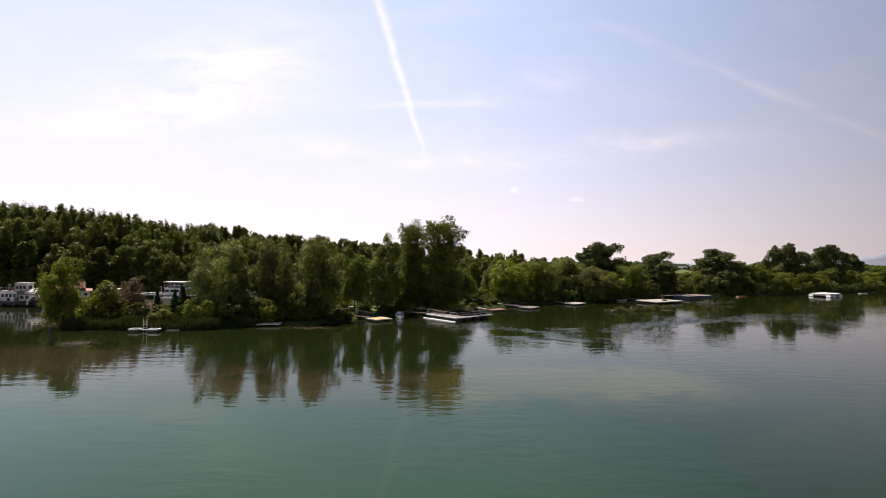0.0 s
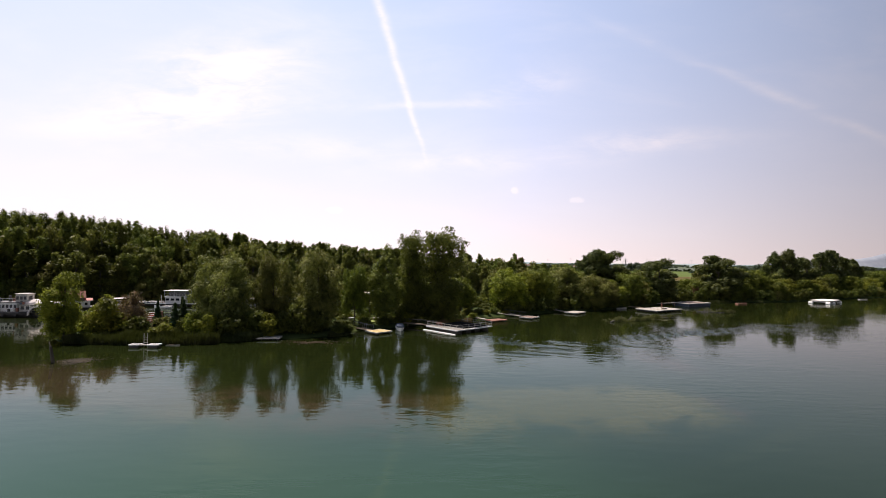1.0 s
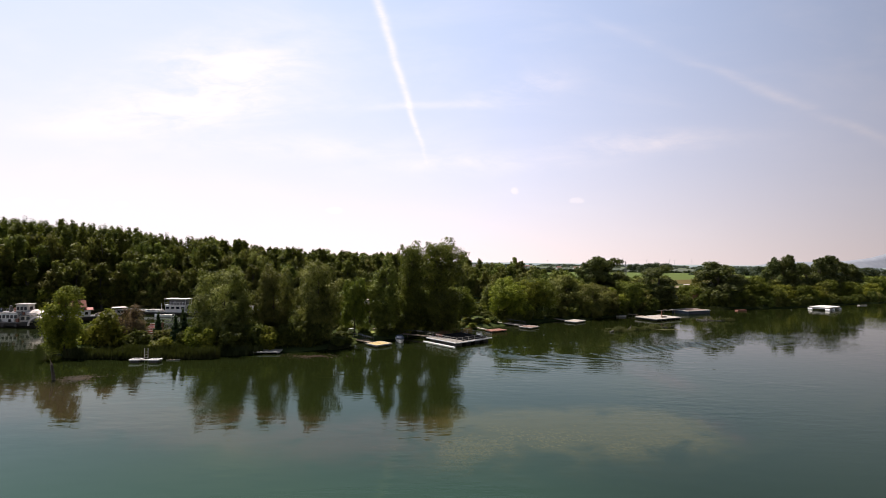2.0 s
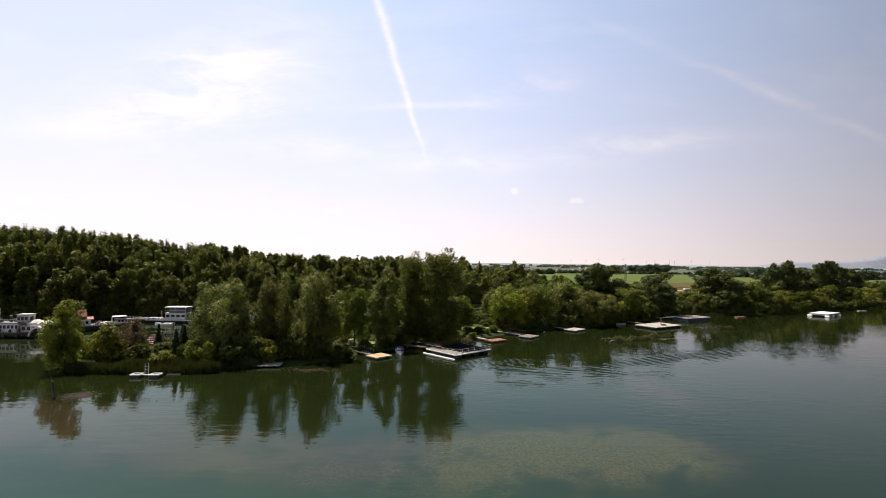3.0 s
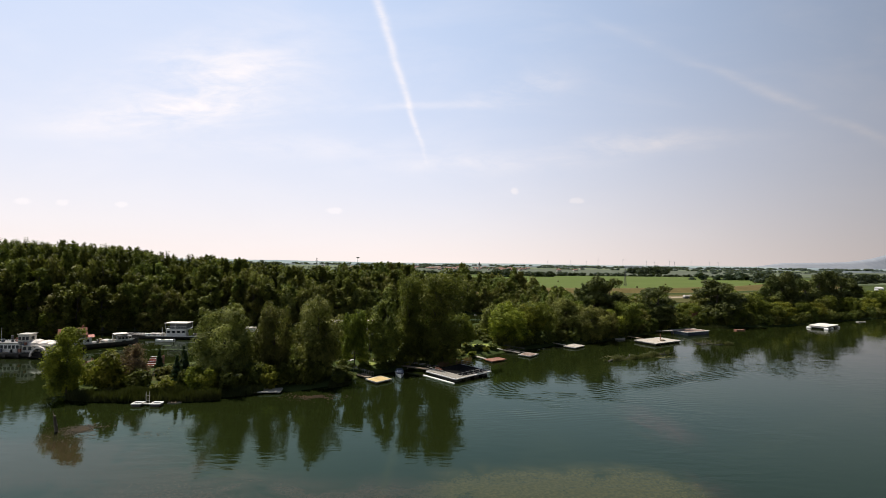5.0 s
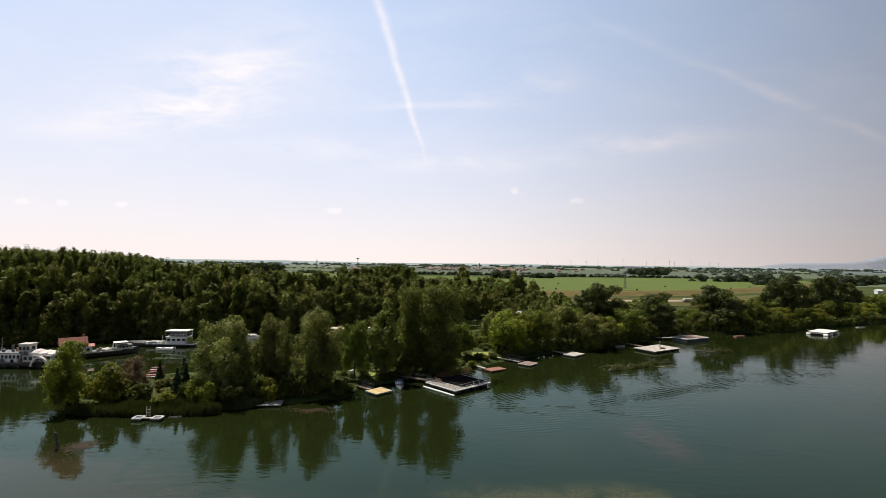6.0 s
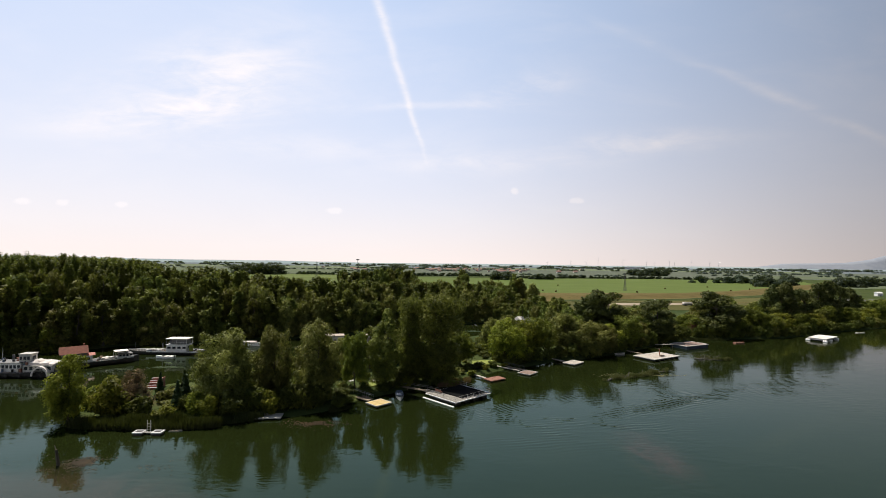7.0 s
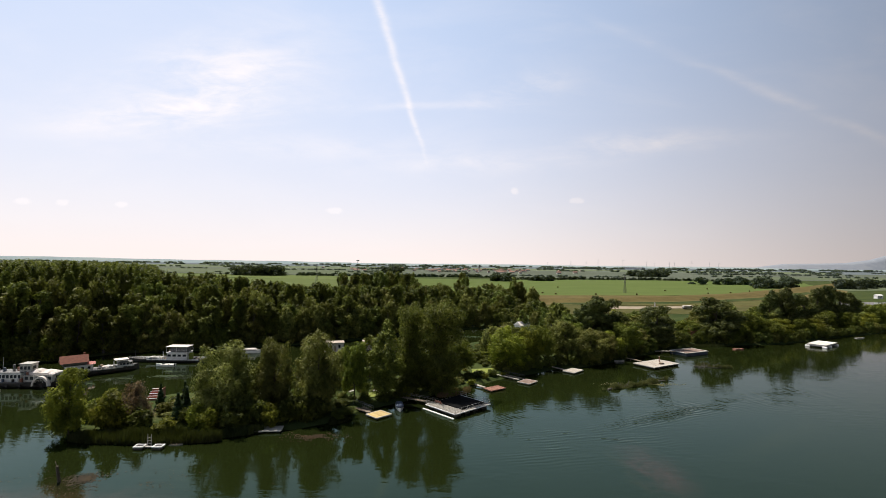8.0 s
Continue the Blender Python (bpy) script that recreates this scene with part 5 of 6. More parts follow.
def steamer():
    root = thing("old_river_ship", pose(-122, 134.0, 0, 0, 0, 4) @ Matrix.Diagonal((1, 1, 1.2, 1)), "old white river ship with a paddle box, moored", "ship", "moored ships in the channel")
    part("hull", hull_mesh(30, 5.8, 1.25, 0.6, 0.3), HULL, root)
    part("bulwark", boxed(-14.5, 6, -2.95, -2.82, 1.1, 1.3, bevel=0.02), DARKSTEEL, root)
    cabin(root, "deckhouse", -2.6, 4.6, -2.0, 2.0, 1.2, 3.3, WHITE, DARKSTEEL, 7, 0.2, "white deckhouse with a row of small windows")
    cabin(root, "aft_cabin", -12.0, -4.2, -2.0, 2.0, 1.2, 2.9, OFFWHITE, DARKSTEEL, 5, 0.2, "low pale cabin under a dark roof")
    cabin(root, "wheelhouse", 3.6, 6.6, -1.3, 1.4, 3.0, 5.2, OFFWHITE, OFFWHITE, 3, 0.2, "white wheelhouse above the deckhouse")
    cabin(root, "forward_cabin", 5.2, 13.0, -2.1, 2.1, 1.2, 2.7, OFFWHITE, DARKSTEEL, 5, 0.1)
    bm = bmesh.new()
    arc = [(10.6 + 2.3 * math.cos(i * math.pi / 12), 0.5 + 2.2 * math.sin(i * math.pi / 12)) for i in range(13)]
    for (xa, za), (xb, zb) in zip(arc, arc[1:]):
        f = [bm.verts.new(p) for p in ((xa, -3.5, za), (xb, -3.5, zb), (xb, -2.5, zb), (xa, -2.5, za))]
        bm.faces.new(f)
        bm.faces.new([bm.verts.new(p) for p in ((xa, -3.52, za), (xb, -3.52, zb), (10.6 + (xb - 10.6) * 0.82, -3.52, 0.5 + (zb - 0.5) * 0.82), (10.6 + (xa - 10.6) * 0.82, -3.52, 0.5 + (za - 0.5) * 0.82))])
    part("paddle_box", bm, CANVAS, root, "white arched paddle box")
    wheel = bmesh.new()
    for i in range(10):
        a = i * math.tau / 10
        tube(wheel, (10.6, -3.0, 0.5), (10.6 + 1.6 * math.cos(a), -3.0, 0.5 + 1.6 * math.sin(a)), 0.06, sides=5)
        box(wheel, 10.6 + 1.6 * math.cos(a) - 0.2, 10.6 + 1.6 * math.cos(a) + 0.2, -3.4, -2.65, 0.46 + 1.6 * math.sin(a), 0.54 + 1.6 * math.sin(a))
    part("paddle_wheel", wheel, HULL, root)
    for i, (x, w, h) in enumerate(((8.1, 2.6, 1.1), (10.6, 2.4, 0.9), (12.6, 1.6, 0.6))):
        part("canvas_cover", heap(x - w / 2, x + w / 2, -2.0, 2.0, 2.85, h, i), CANVAS, root, "crumpled pale canvas cover")
    part("boat_deck", boxed(4.8, 13.4, -2.6, 2.4, 2.84, 2.9, bevel=0.02), OFFWHITE, root)
    clutter(root, -3.8, 4.6, -2.6, -2.2, 1.2, 7, 1)
    clutter(root, -2.0, 3.0, -1.6, 1.6, 3.45, 7, 2)
    clutter(root, 13.2, 14.6, -0.8, 0.8, 1.2, 3, 3)
    clutter(root, 5.4, 7.0, -2.3, -1.6, 2.9, 3, 4)
    for i in range(6):
        part("tyre_fender", tube(bmesh.new(), (-12 + i * 3.4, -2.98, 0.55), (-12 + i * 3.4, -3.14, 0.55), 0.34, 0.34, 12), HULL, root)
    for x in (5.8, 8.2, 10.6, 13.0):
        for y in (-2.45, 2.3):
            part("deck_post", tube(bmesh.new(), (x, y, 1.1), (x, y, 2.84), 0.05), WHITE, root)
    for i, (x, y, w, h) in enumerate(((-3.4, -1.6, 0.7, 0.8), (8.6, -2.4, 0.8, 0.5), (13.4, -0.8, 0.9, 0.7), (-13.2, 0.4, 1.0, 0.8), (5.0, -2.4, 0.5, 0.9))):
        part("deck_chest", boxed(x - w / 2, x + w / 2, y - w / 2, y + w / 2, 1.15, 1.2 + h, bevel=0.04), (WOOD, OFFWHITE, DARKSTEEL, WOOD, REDWOOD)[i], root)
    part("funnel", tube(bmesh.new(), (1.2, 0, 3.4), (1.2, 0, 4.9), 0.35, 0.32, 12), DARKSTEEL, root)
    part("mast", tube(bmesh.new(), (-1.8, 0, 1.2), (-1.8, 0, 6.6), 0.08, 0.05), WHITE, root)
    railing(root, -14, -4.4, -2.6, 1.2)
    railing(root, -2.6, 4.4, -2.2, 3.44, 0.8, 8)


def house_barge():
    root = thing("house_barge", pose(-109.2, 148.6, 0, 0, 0, 43), "dark barge carrying a red-roofed white house, moored", "barge", "moored ships in the channel")
    part("hull", hull_mesh(25, 5.6, 1.5, 0.6, 0.25), HULL, root)
    part("gunwale", boxed(-12, 7.5, -2.9, -2.74, 1.42, 1.66, bevel=0.02), OFFWHITE, root)
    house = part("house", boxed(-6.8, -0.2, -2.1, 2.1, 1.3, 3.4, bevel=0.04), WHITE, root, "white barge house")
    # solid dark block puts in the shade of the open upper deck
    part("gallery", boxed(-7.6, -1.6, -1.7, 1.7, 3.4, 4.4, bevel=0.04), DARKSTEEL, house, "dark block standing for the shaded open upper deck")
    part("roof", gable(-8.3, -1.2, -2.5, 2.5, 4.4, 6.4), REDROOF, house, "red tiled pitched roof")
    part("chimney", boxed(-2.4, -1.9, 0.4, 0.9, 5.4, 6.9, bevel=0.03), REDROOF, house)
    for x in (-6.0, -4.4, -2.8, -1.2):
        part("window", boxed(x - 0.35, x + 0.35, -2.15, -2.08, 2.1, 2.9), GLASS, house)
        part("window", boxed(x - 0.35, x + 0.35, 2.08, 2.15, 2.1, 2.9), GLASS, house)
    part("window", boxed(-0.22, -0.15, -0.5, 0.3, 2.0, 2.9), GLASS, house)
    part("awning", gable(-1.6, 0.5, -2.3, 0.2, 3.42, 4.2), REDPAINT, root, "red and white striped awning")
    for i in range(3):
        part("stripe", boxed(-1.4 + 0.7 * i, -1.05 + 0.7 * i, -2.36, -2.3, 3.42, 3.6), WHITE, root)
    cabin(root, "stern_cabin", 6.6, 10.4, -1.6, 1.6, 1.5, 2.7, OFFWHITE, DARKSTEEL, 4, 0.1)
    part("awning", boxed(5.6, 9.4, -1.8, 1.8, 3.6, 3.76, bevel=0.06), CANVAS, root, "pale canvas awning")
    for x in (5.8, 9.2):
        for y in (-1.6, 1.6):
            part("awning_post", tube(bmesh.new(), (x, y, 1.4), (x, y, 3.65), 0.04), WHITE, root)
    part("davit", tube(bmesh.new(), (5.0, -1.4, 1.4), (5.2, -1.6, 3.6), 0.09), WHITE, root)
    for i, (x, y, w, h) in enumerate(((2.6, -1.2, 0.9, 0.7), (3.6, 0.4, 1.2, 0.5), (4.3, -1.5, 0.7, 0.9), (5.6, 0.6, 0.8, 0.6), (2.4, 1.0, 0.8, 1.0))):
        part("crate", boxed(x - w / 2, x + w / 2, y - w / 2, y + w / 2, 1.35, 1.4 + h, bevel=0.04), (OFFWHITE, WOOD, WHITE, CANVAS, WOOD)[i], root)
    railing(root, 1.8, 7.0, -2.6, 1.4, 0.9, 6)
    clutter(root, 0.8, 6.0, -2.2, 2.0, 1.4, 16, 5)
    clutter(root, -11.6, -8.6, -2.0, 2.0, 1.4, 6, 6)
    part("canvas_cover", heap(2.2, 4.6, -1.6, 0.6, 1.4, 0.9, 8), CANVAS, root, "pale canvas heap on deck")
    part("bow_rail", boxed(6.0, 10.6, -2.35, -2.25, 1.5, 2.1, bevel=0.02), WHITE, root)


def canal_boat():
    root = thing("motor_barge", pose(-98.2, 168.6, 0, 0, 0, 181), "black and white motor barge with a two-level wheelhouse", "barge", "moored ships in the channel")
    part("hull", hull_mesh(27, 5.2, 1.1, 0.6, 0.3), HULL, root)
    for s in (-1, 1):
        part("stripe", boxed(-13, 5.0, s * 2.62 - 0.03, s * 2.62 + 0.03, 0.85, 1.15), WHITE, root)
    c = cabin(root, "cabin", -8.6, -1.6, -2.0, 2.0, 1.0, 3.3, WHITE, WHITE, 4, 0.2, "white cabin with small square windows")
    railing(root, -8.7, -1.5, 2.15, 3.44, 0.9, 7)
    railing(root, -8.7, -1.5, -2.15, 3.44, 0.9, 7)
    part("awning", boxed(-8.9, -1.2, -2.3, 2.3, 5.35, 5.5, bevel=0.06), CANVAS, root, "flat pale awning over the upper deck")
    for x in (-8.6, -5.0, -1.5):
        for y in (-2.1, 2.1):
            part("awning_post", tube(bmesh.new(), (x, y, 3.4), (x, y, 5.4), 0.05), WHITE, root)
    # added dark block stands in for the shaded gap under the awning
    part("screen", boxed(-8.4, -2.6, -1.5, 1.5, 3.44, 5.0, bevel=0.05), DARKSTEEL, root)
    for x in (0.6, 2.2, 3.8):
        part("hatch", boxed(x, x + 1.2, -1.3, 1.3, 1.0, 1.6, bevel=0.06), OFFWHITE, root)
    for x in (1.0, 4.6):
        part("deck_chest", boxed(x, x + 0.8, 1.4, 2.1, 1.0, 1.7, bevel=0.04), WHITE, root)
    part("arch", tube(bmesh.new(), (-0.4, 1.8, 1.0), (-0.2, 1.8, 4.0), 0.1), WHITE, root)
    part("mast", tube(bmesh.new(), (10.4, 0, 1.0), (10.4, 0, 3.8), 0.07), DARKSTEEL, root)
    railing(root, 5.6, 11.5, 1.7, 1.15, 0.8, 6)
    clutter(root, -0.4, 5.4, -0.2, 2.1, 1.0, 10, 9)
    clutter(root, -12.6, -9.4, -1.6, 1.8, 1.0, 6, 10)
    part("green_locker", boxed(-10.2, -9.2, 0.4, 1.6, 1.0, 3.2, bevel=0.05), LAWN, root, "green locker behind the cabin")


steamer()
house_barge()
canal_boat()


def small_boat(name, x, y, turn, length, beam, high, paint, label, screen=False, cover=None):
    root = thing(name, pose(x, y, 0, 0, 0, turn), label, "boat", "small boats")
    part("hull", hull_mesh(length, beam, high, 0.2, 0.6), paint, root)
    for f in (-0.22, 0.05):
        part("thwart", boxed(length * f - 0.12, length * f + 0.12, -beam * 0.42, beam * 0.42, high * 0.9, high * 0.9 + 0.05), WOOD, root)
    if screen:
        part("windscreen", boxed(length * 0.08, length * 0.1, -beam * 0.35, beam * 0.35, high, high + 0.5), GLASS, root)
        part("motor", boxed(-length / 2 - 0.3, -length / 2 + 0.05, -0.2, 0.2, high * 0.3, high + 0.35, bevel=0.05), DARKSTEEL, root)
    if cover:
        bm = boxed(-length * 0.42, length * 0.3, -beam * 0.46, beam * 0.46, high, high + 0.75, bevel=0.3)
        part("cover", bm, cover, root, "fabric boat cover")


small_boat("motorboat", -93.4, 160.5, 178, 6.2, 2.2, 0.75, WHITE, "white open motorboat moored by the barge", screen=True)
small_boat("cabin_cruiser", -74.5, 185, 5, 7.5, 2.6, 1.1, WHITE, "white cabin cruiser moored at the wooded bank", screen=True, cover=CANVAS)
small_boat("dinghy", -120.5, 127.4, 3, 4.2, 1.6, 0.5, OFFWHITE, "pale dinghy floating beside the ship")
small_boat("covered_boat", -10.2, 117.0, -80, 4.8, 2.0, 0.7, WHITE, "white boat under a dark blue-grey cover by the dock", cover=BLUECOVER)
small_boat("rowing_boat", -48.2, 95.4, 30, 3.2, 1.3, 0.4, WOOD, "small brown rowing boat at the reeds")
small_boat("punt", -51.6, 92.6, 8, 2.4, 0.8, 0.18, GREYWOOD, "low grey punt beside the reeds")
small_boat("rowing_boat", 129.0, 206.0, 10, 5.0, 1.8, 0.5, REDWOOD, "weathered red-brown rowing boat near the far bank")
small_boat("rowing_boat", 214.0, 243.0, 12, 5.4, 1.4, 0.35, OFFWHITE, "pale rowing boat at the far bank")
small_boat("skiff", 66.5, 177.0, 20, 4.0, 1.5, 0.5, OFFWHITE, "pale skiff pulled up at the bushes")


def pavilion():
    root = thing("floating_pavilion", pose(175, 218.5, 0, 0, 0, 35), "low floating hut with flat white roof on white drums", "houseboat")
    part("raft", boxed(-7.6, 7.6, -3.4, 3.4, 0.5, 0.8, bevel=0.05), DARKSTEEL, root)
    part("roof", boxed(-7.4, 7.4, -3.6, 3.6, 1.25, 1.42, bevel=0.05), PALEROOF, root)
    part("wall", boxed(-7.2, 7.2, -3.2, 3.2, 0.8, 1.25, bevel=0.04), PLASTER, root)
    for x in (-7.4, -1.5, 7.0):
        for y in (-3.2, 3.2) if x < -5 else (-3.2,):
            part("drum", tube(bmesh.new(), (x, y - 0.8, 0.2), (x, y + 0.8, 0.2), 0.62, 0.62, 12), WHITE, root)


pavilion()


def hut(name, x, y, turn, length, depth, wall_high, roof_high, wall, roof, label, base=None, flat=False, group=""):
    z = float(rise(np.array(x), np.array(y))) if base is None else base
    root = thing(name, pose(x, y, z, 0, 0, turn), label, "house" if length > 5 else "shed", group)
    a, b = length / 2, depth / 2
    w = part("wall", boxed(-a, a, -b, b, -0.2, wall_high, bevel=0.03), wall, root)
    if flat:
        part("roof", boxed(-a - 0.4, a + 0.4, -b - 0.4, b + 0.4, wall_high, wall_high + 0.25, bevel=0.05), roof, root)
    else:
        part("roof", gable(-a - 0.35, a + 0.35, -b - 0.4, b + 0.4, wall_high, wall_high + roof_high), roof, root)
    for px in (-a * 0.5, a * 0.5):
        part("window", boxed(px - 0.4, px + 0.4, -b - 0.04, -b + 0.02, wall_high * 0.4, wall_high * 0.8), GLASS, w)
    part("door", boxed(-0.4, 0.4, -b - 0.05, -b + 0.02, 0, min(2.0, wall_high * 0.85)), WOOD, w)
    if base is not None and base > 0.1 and land(np.array(x), np.array(y)) < 0:
        part("float", boxed(-a - 0.8, a + 0.8, -b - 0.8, b + 0.8, -base - 0.4, -0.2, bevel=0.06), HULL, root)
    return root


def garden_steps():
    root = thing("garden_steps", pose(-72.6, 119.5, 0.6, 0, 0, 12) @ Matrix.Scale(0.92, 4), "red-brown timber terrace with white-edged steps", "steps")
    for i in range(5):
        step = part("step", boxed(-1.7 + 0.1 * i, 1.7, 0.75 * i, 0.75 * i + 0.9, -0.2, 0.5 + 0.48 * i, bevel=0.02), REDPAINT if i % 2 else REDROOF, root)
        part("edge", boxed(-1.7 + 0.1 * i, 1.7, 0.75 * i - 0.04, 0.75 * i + 0.16, 0.5 + 0.48 * i, 0.58 + 0.48 * i), WHITE, step, "white edge board")
    part("side_panel", boxed(1.75, 1.85, -0.1, 3.9, -0.2, 2.7), REDROOF, root)


garden_steps()
hut("houseboat", -42.5, 189, 15, 6.4, 4.5, 3.2, 1, PLASTER, ROOFFELT, "houseboat with a flat tan roof in the channel", 0.7, True)
hut("houseboat", -30.0, 194, 15, 4.0, 4.0, 3.0, 1, PLASTER, ROOFFELT, "small houseboat with a flat brown roof", 0.7, True)
hut("lake_cabin", 42.0, 249, 30, 6.0, 5.0, 3.2, 1.8, WHITE, CANVAS, "white cabin with a pale pitched roof among trees", 0.8)
hut("garden_hut", 117.4, 223, 20, 3.4, 3.0, 4.6, 1.5, REDWOOD, REDROOF, "small red hut among the bushes")
hut("boathouse", 500, 545, 0, 6.0, 5.0, 3.4, 1.6, WHITE, WHITE, "white boathouse by a pond", 0.8)
for x, y, t in ((-17.5, 128, 20), (-24, 127, 60)):
    table = thing("garden_table", pose(x, y, float(rise(np.array(x), np.array(y))) + 0.1, 0, 0, t), "pale wooden garden table under the trees", "table", "garden tables")
    part("tabletop", boxed(-0.9, 0.9, -0.4, 0.4, 0.70, 0.75, bevel=0.01), PALEDECK, table)
    for sx in (-0.7, 0.7):
        for sy in (-0.3, 0.3):
            part("leg", boxed(sx - 0.04, sx + 0.04, sy - 0.04, sy + 0.04, 0, 0.70), WOOD, table)

# ---- posts, driftwood ----
post = thing("old_post", pose(PX, PY, 0, 4, -7, 0), "dark leaning old timber post standing in the lake", "post")
part("shaft", tube(bmesh.new(), (0, 0, -1.5), (0, 0, 2.6), 0.28, 0.2, 9), BARK, post)
part("peg", tube(bmesh.new(), (0, 0, 2.5), (-0.15, 0, 3.4), 0.06, 0.04), WOOD, post)


def driftwood(x, y, turn, length, label, seed):
    rng = random.Random(seed)
    root = thing("driftwood", pose(x, y, 0.12, 0, 0, turn), label, "driftwood", "drifting dead trees")
    bm = bmesh.new()
    a = Vector((-length / 2, 0, 0))
    last = None
    for i in range(6):
        b = a + Vector((length / 6, rng.uniform(-0.4, 0.4), rng.uniform(-0.12, 0.14)))
        ends = []
        for p, r in ((a, 0.3 - 0.035 * i), (b, 0.265 - 0.035 * i)):
            ends.append([bm.verts.new(p + Vector((0, r * math.cos(j * math.tau / 7), r * math.sin(j * math.tau / 7)))) for j in range(7)])
        last = last or ends[0]
        for j in range(7):
            bm.faces.new((last[j], last[(j + 1) % 7], ends[1][(j + 1) % 7], ends[1][j]))
        if last is not ends[0]:
            for v in ends[0]:
                bm.verts.remove(v)
        else:
            bm.faces.new(last)
        last = ends[1]
        a = b
    bm.faces.new(last)
    part("trunk", bm, PALE_BARK, root)
    for i in range(8):
        s = Vector((rng.uniform(-0.4, 0.5) * length, 0, 0.1))
        part("branch", tube(bmesh.new(), s, s + Vector((rng.uniform(0.2, 1.6), rng.uniform(-1.5, 1.5), rng.uniform(0.3, 1.5))), 0.09, 0.03, 5), PALE_BARK, root)


driftwood(66, 147, 25, 13, "long bare fallen trunk drifting with weed", 1)
driftwood(52, 139, 28, 9, "dark half-sunk trunk drifting with weed", 2)
driftwood(95, 169.5, -14, 9, "pale dead tree adrift near the bank", 3)
driftwood(92.5, 168.5, 30, 4, "short pale log adrift", 4)

# ---- the plain: pylons, mast, turbines, village ----


def pylon(x, y, high, foot, label):
    root = thing("lattice_pylon", pose(x, y, 0.5), label, "pylon", "power pylons")
    for sx in (-1, 1):
        for sy in (-1, 1):
            part("leg", tube(bmesh.new(), (sx * foot, sy * foot, 0), (sx * 0.25, sy * 0.25, high), 0.16, 0.1, 4), DARKSTEEL, root)
    n = 7
    for i in range(n):
        z0, z1 = high * i / n, high * (i + 1) / n
        w0, w1 = foot + (0.25 - foot) * i / n, foot + (0.25 - foot) * (i + 1) / n
        bm = bmesh.new()
        for s in (-1, 1):
            tube(bm, (-w0, s * w0, z0), (w1, s * w1, z1), 0.08, sides=4)
            tube(bm, (w0, s * w0, z0), (-w1, s * w1, z1), 0.08, sides=4)
        part("brace", bm, DARKSTEEL, root)
    for z, w in ((high * 0.86, 2.4), (high * 0.96, 1.8)):
        part("crossarm", boxed(-w, w, -0.12, 0.12, z - 0.1, z + 0.1), DARKSTEEL, root)


pylon(225, 586, 22.5, 1.4, "dark steel lattice pylon in the green field")
pylon(-183, 690, 31.5, 1.8, "dark steel lattice pylon behind the wood")
mast = thing("radio_mast", pose(-238, 1330, 0.5), "slender far mast with a wide head", "mast")
part("shaft", tube(bmesh.new(), (0, 0, 0), (0, 0, 36), 1.0, 0.7, 8), DARKSTEEL, mast)
part("head", tube(bmesh.new(), (0, 0, 35), (0, 0, 38), 2.5, 5.0, 10), DARKSTEEL, mast)


def turbine(x, y, high, turn):
    root = thing("wind_turbine", pose(x, y, 0, 0, 0, turn), "pale grey wind turbine far across the plain", "wind turbine", "wind farm")
    part("tower", tube(bmesh.new(), (0, 0, 0), (0, 0, high), 1.2, 0.7, 8), STEEL, root)
    part("nacelle", boxed(-1.5, 1.5, -4, 4, high - 1, high + 2, bevel=0.3), STEEL, root)
    for i in range(3):
        a = i * math.tau / 3 + turn
        part("blade", tube(bmesh.new(), (0, -4.2, high + 0.5), (high * 0.42 * math.cos(a), -4.2, high + 0.5 + high * 0.42 * math.sin(a)), 0.4, 0.12, 5), STEEL, root)


for i, (x, high) in enumerate(((1180, 52), (1330, 50), (1450, 66), (1660, 72), (1890, 56), (1980, 50), (2090, 60), (2150, 54), (2320, 56), (2460, 52), (2560, 50), (980, 46))):
    turbine(x, 4380 + 30 * (i % 3), high, i * 0.7)


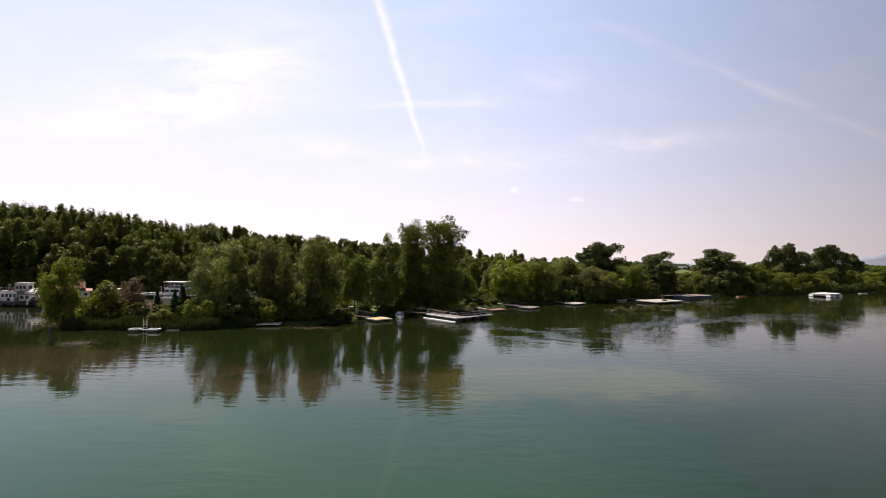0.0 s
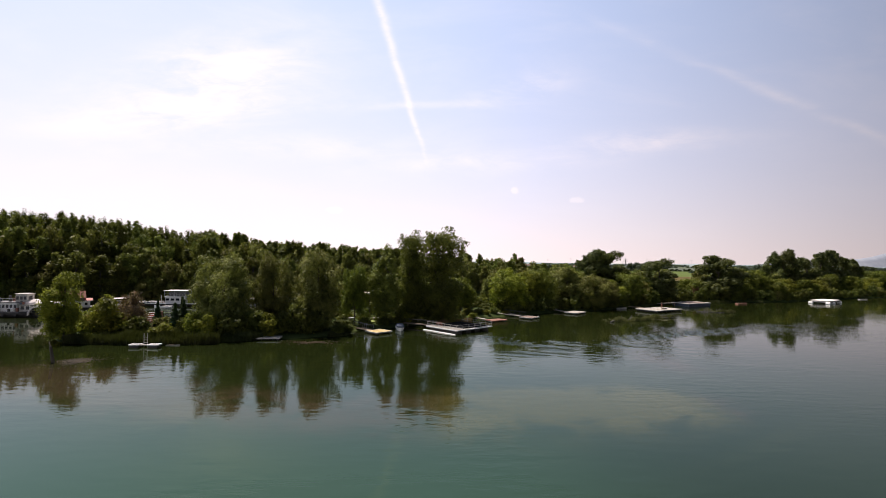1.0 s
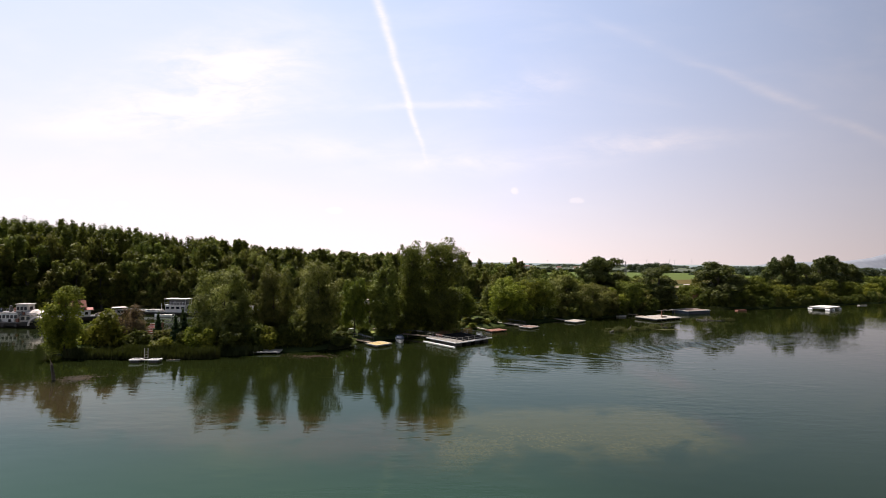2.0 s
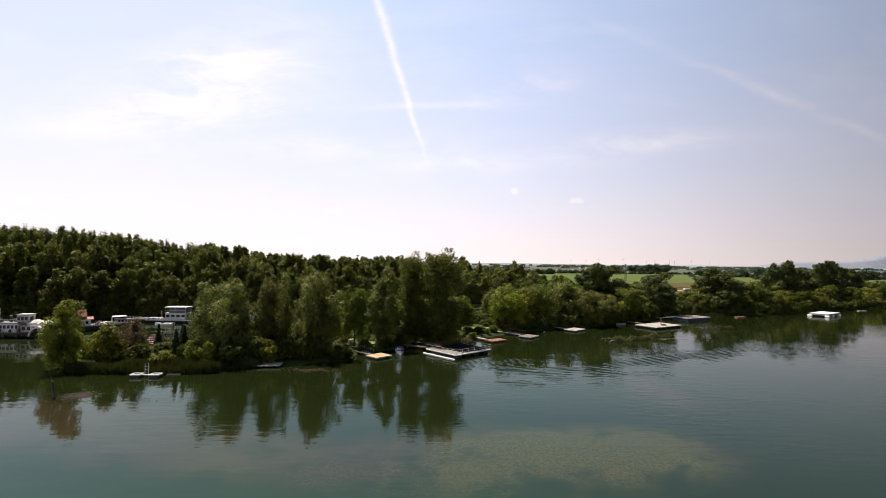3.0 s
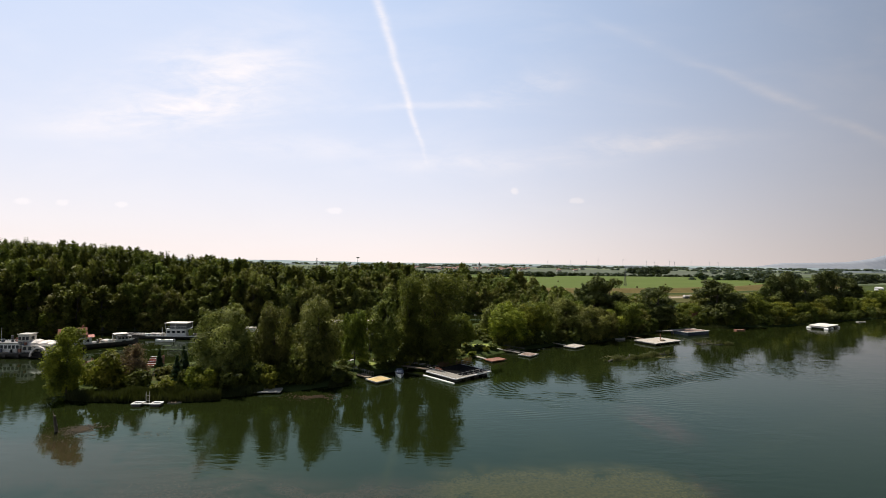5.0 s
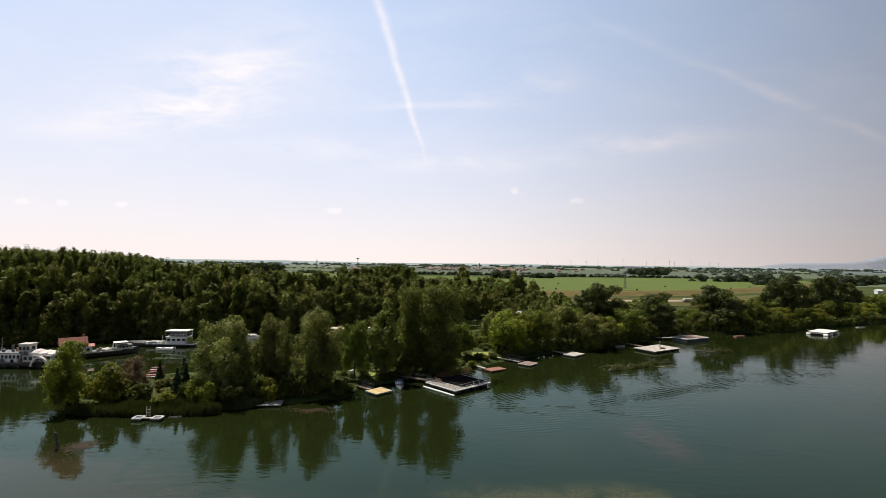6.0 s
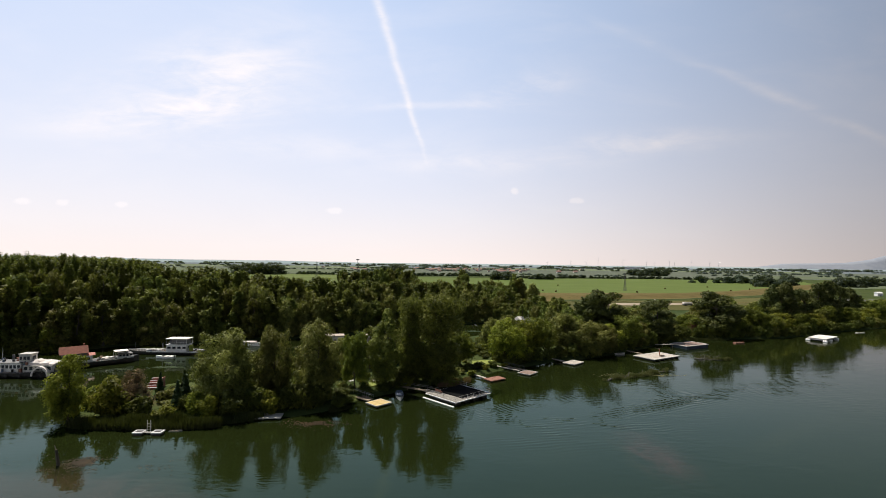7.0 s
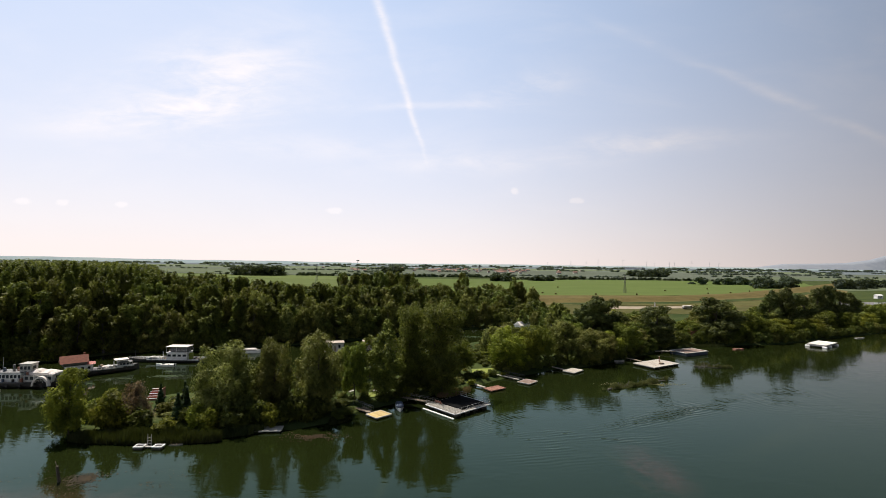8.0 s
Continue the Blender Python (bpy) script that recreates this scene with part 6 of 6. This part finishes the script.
def village():
    spots = random.Random(8)
    base = None
    for i in range(64):
        y = spots.uniform(1560, 2300)
        x = y * (spots.uniform(-0.03, 0.18) if i % 3 else spots.uniform(-0.26, 0.30))
        at = pose(x, y, 0.8, 0, 0, spots.choice((0, 90, 20, 70)))
        if base is None:
            base = hut("village_house", x, y, 10, 15, 10, 4.0, 3.6, PLASTER, VILLAGEROOF, "plastered village house with a red tiled roof", 0.8, group="village houses")
        else:
            copy_thing(base, at @ Matrix.Diagonal((spots.uniform(0.7, 1.5), spots.uniform(0.8, 1.2), spots.uniform(0.8, 1.2), 1)))
    church = thing("church_tower", pose(132, 1720, 0.8), "pale church tower with a pointed dark roof", "church")
    part("tower", boxed(-3, 3, -3, 3, 0, 17, bevel=0.1), PLASTER, church)
    part("spire", tube(bmesh.new(), (0, 0, 17), (0, 0, 29), 4.2, 0.2, 4), DARKSTEEL, church)
    works = thing("warehouse", pose(1375, 3440, 0.8), "long white warehouse far on the plain", "warehouse")
    part("wall", boxed(-75, 75, -20, 20, 0, 14, bevel=0.3), WHITE, works)
    part("roof", boxed(-77, 77, -22, 22, 14, 15.5, bevel=0.2), WHITE, works)


village()


def bales():
    base = None
    for x, y in ((177, 548), (118, 560), (170, 700), (226, 552), (390, 700), (480, 730), (330, 590), (300, 640), (130, 545), (560, 800), (420, 650), (370, 610)):
        if base is None:
            base = thing("hay_bale", pose(x, y, 1.0, 0, 0, 20), "round dry straw bale lying on the field", "hay bale", "bales on the field")
            part("roll", tube(bmesh.new(), (-0.8, 0, 0.85), (0.8, 0, 0.85), 0.9, sides=14), STUBBLE, base)
            part("net", tube(bmesh.new(), (-0.6, 0, 0.85), (0.6, 0, 0.85), 0.92, sides=14), STUBBLE, base)
        else:
            copy_thing(base, pose(x, y, 1.0, 0, 0, x))
    trailer = thing("trailer", pose(196, 380, 1.1, 0, 0, 15), "parked dark trailer with a pale cover on the track", "trailer")
    part("bed", boxed(-4, 4, -1.2, 1.2, 0.8, 1.5, bevel=0.05), DARKSTEEL, trailer)
    part("cover", boxed(-3.9, 3.9, -1.15, 1.15, 1.5, 2.9, bevel=0.15), CANVAS, trailer)
    for x in (-2.6, -1.4, 2.6):
        for y in (-1.1, 1.1):
            part("wheel", tube(bmesh.new(), (x, y - 0.15, 0.45), (x, y + 0.15, 0.45), 0.45, sides=12), HULL, trailer)
    marker = thing("kilometre_post", pose(179, 400, 0.8), "pale stone marker beside the track", "marker")
    part("stone", boxed(-0.45, 0.45, -0.45, 0.45, 0, 3.6, bevel=0.15), OFFWHITE, marker)


bales()
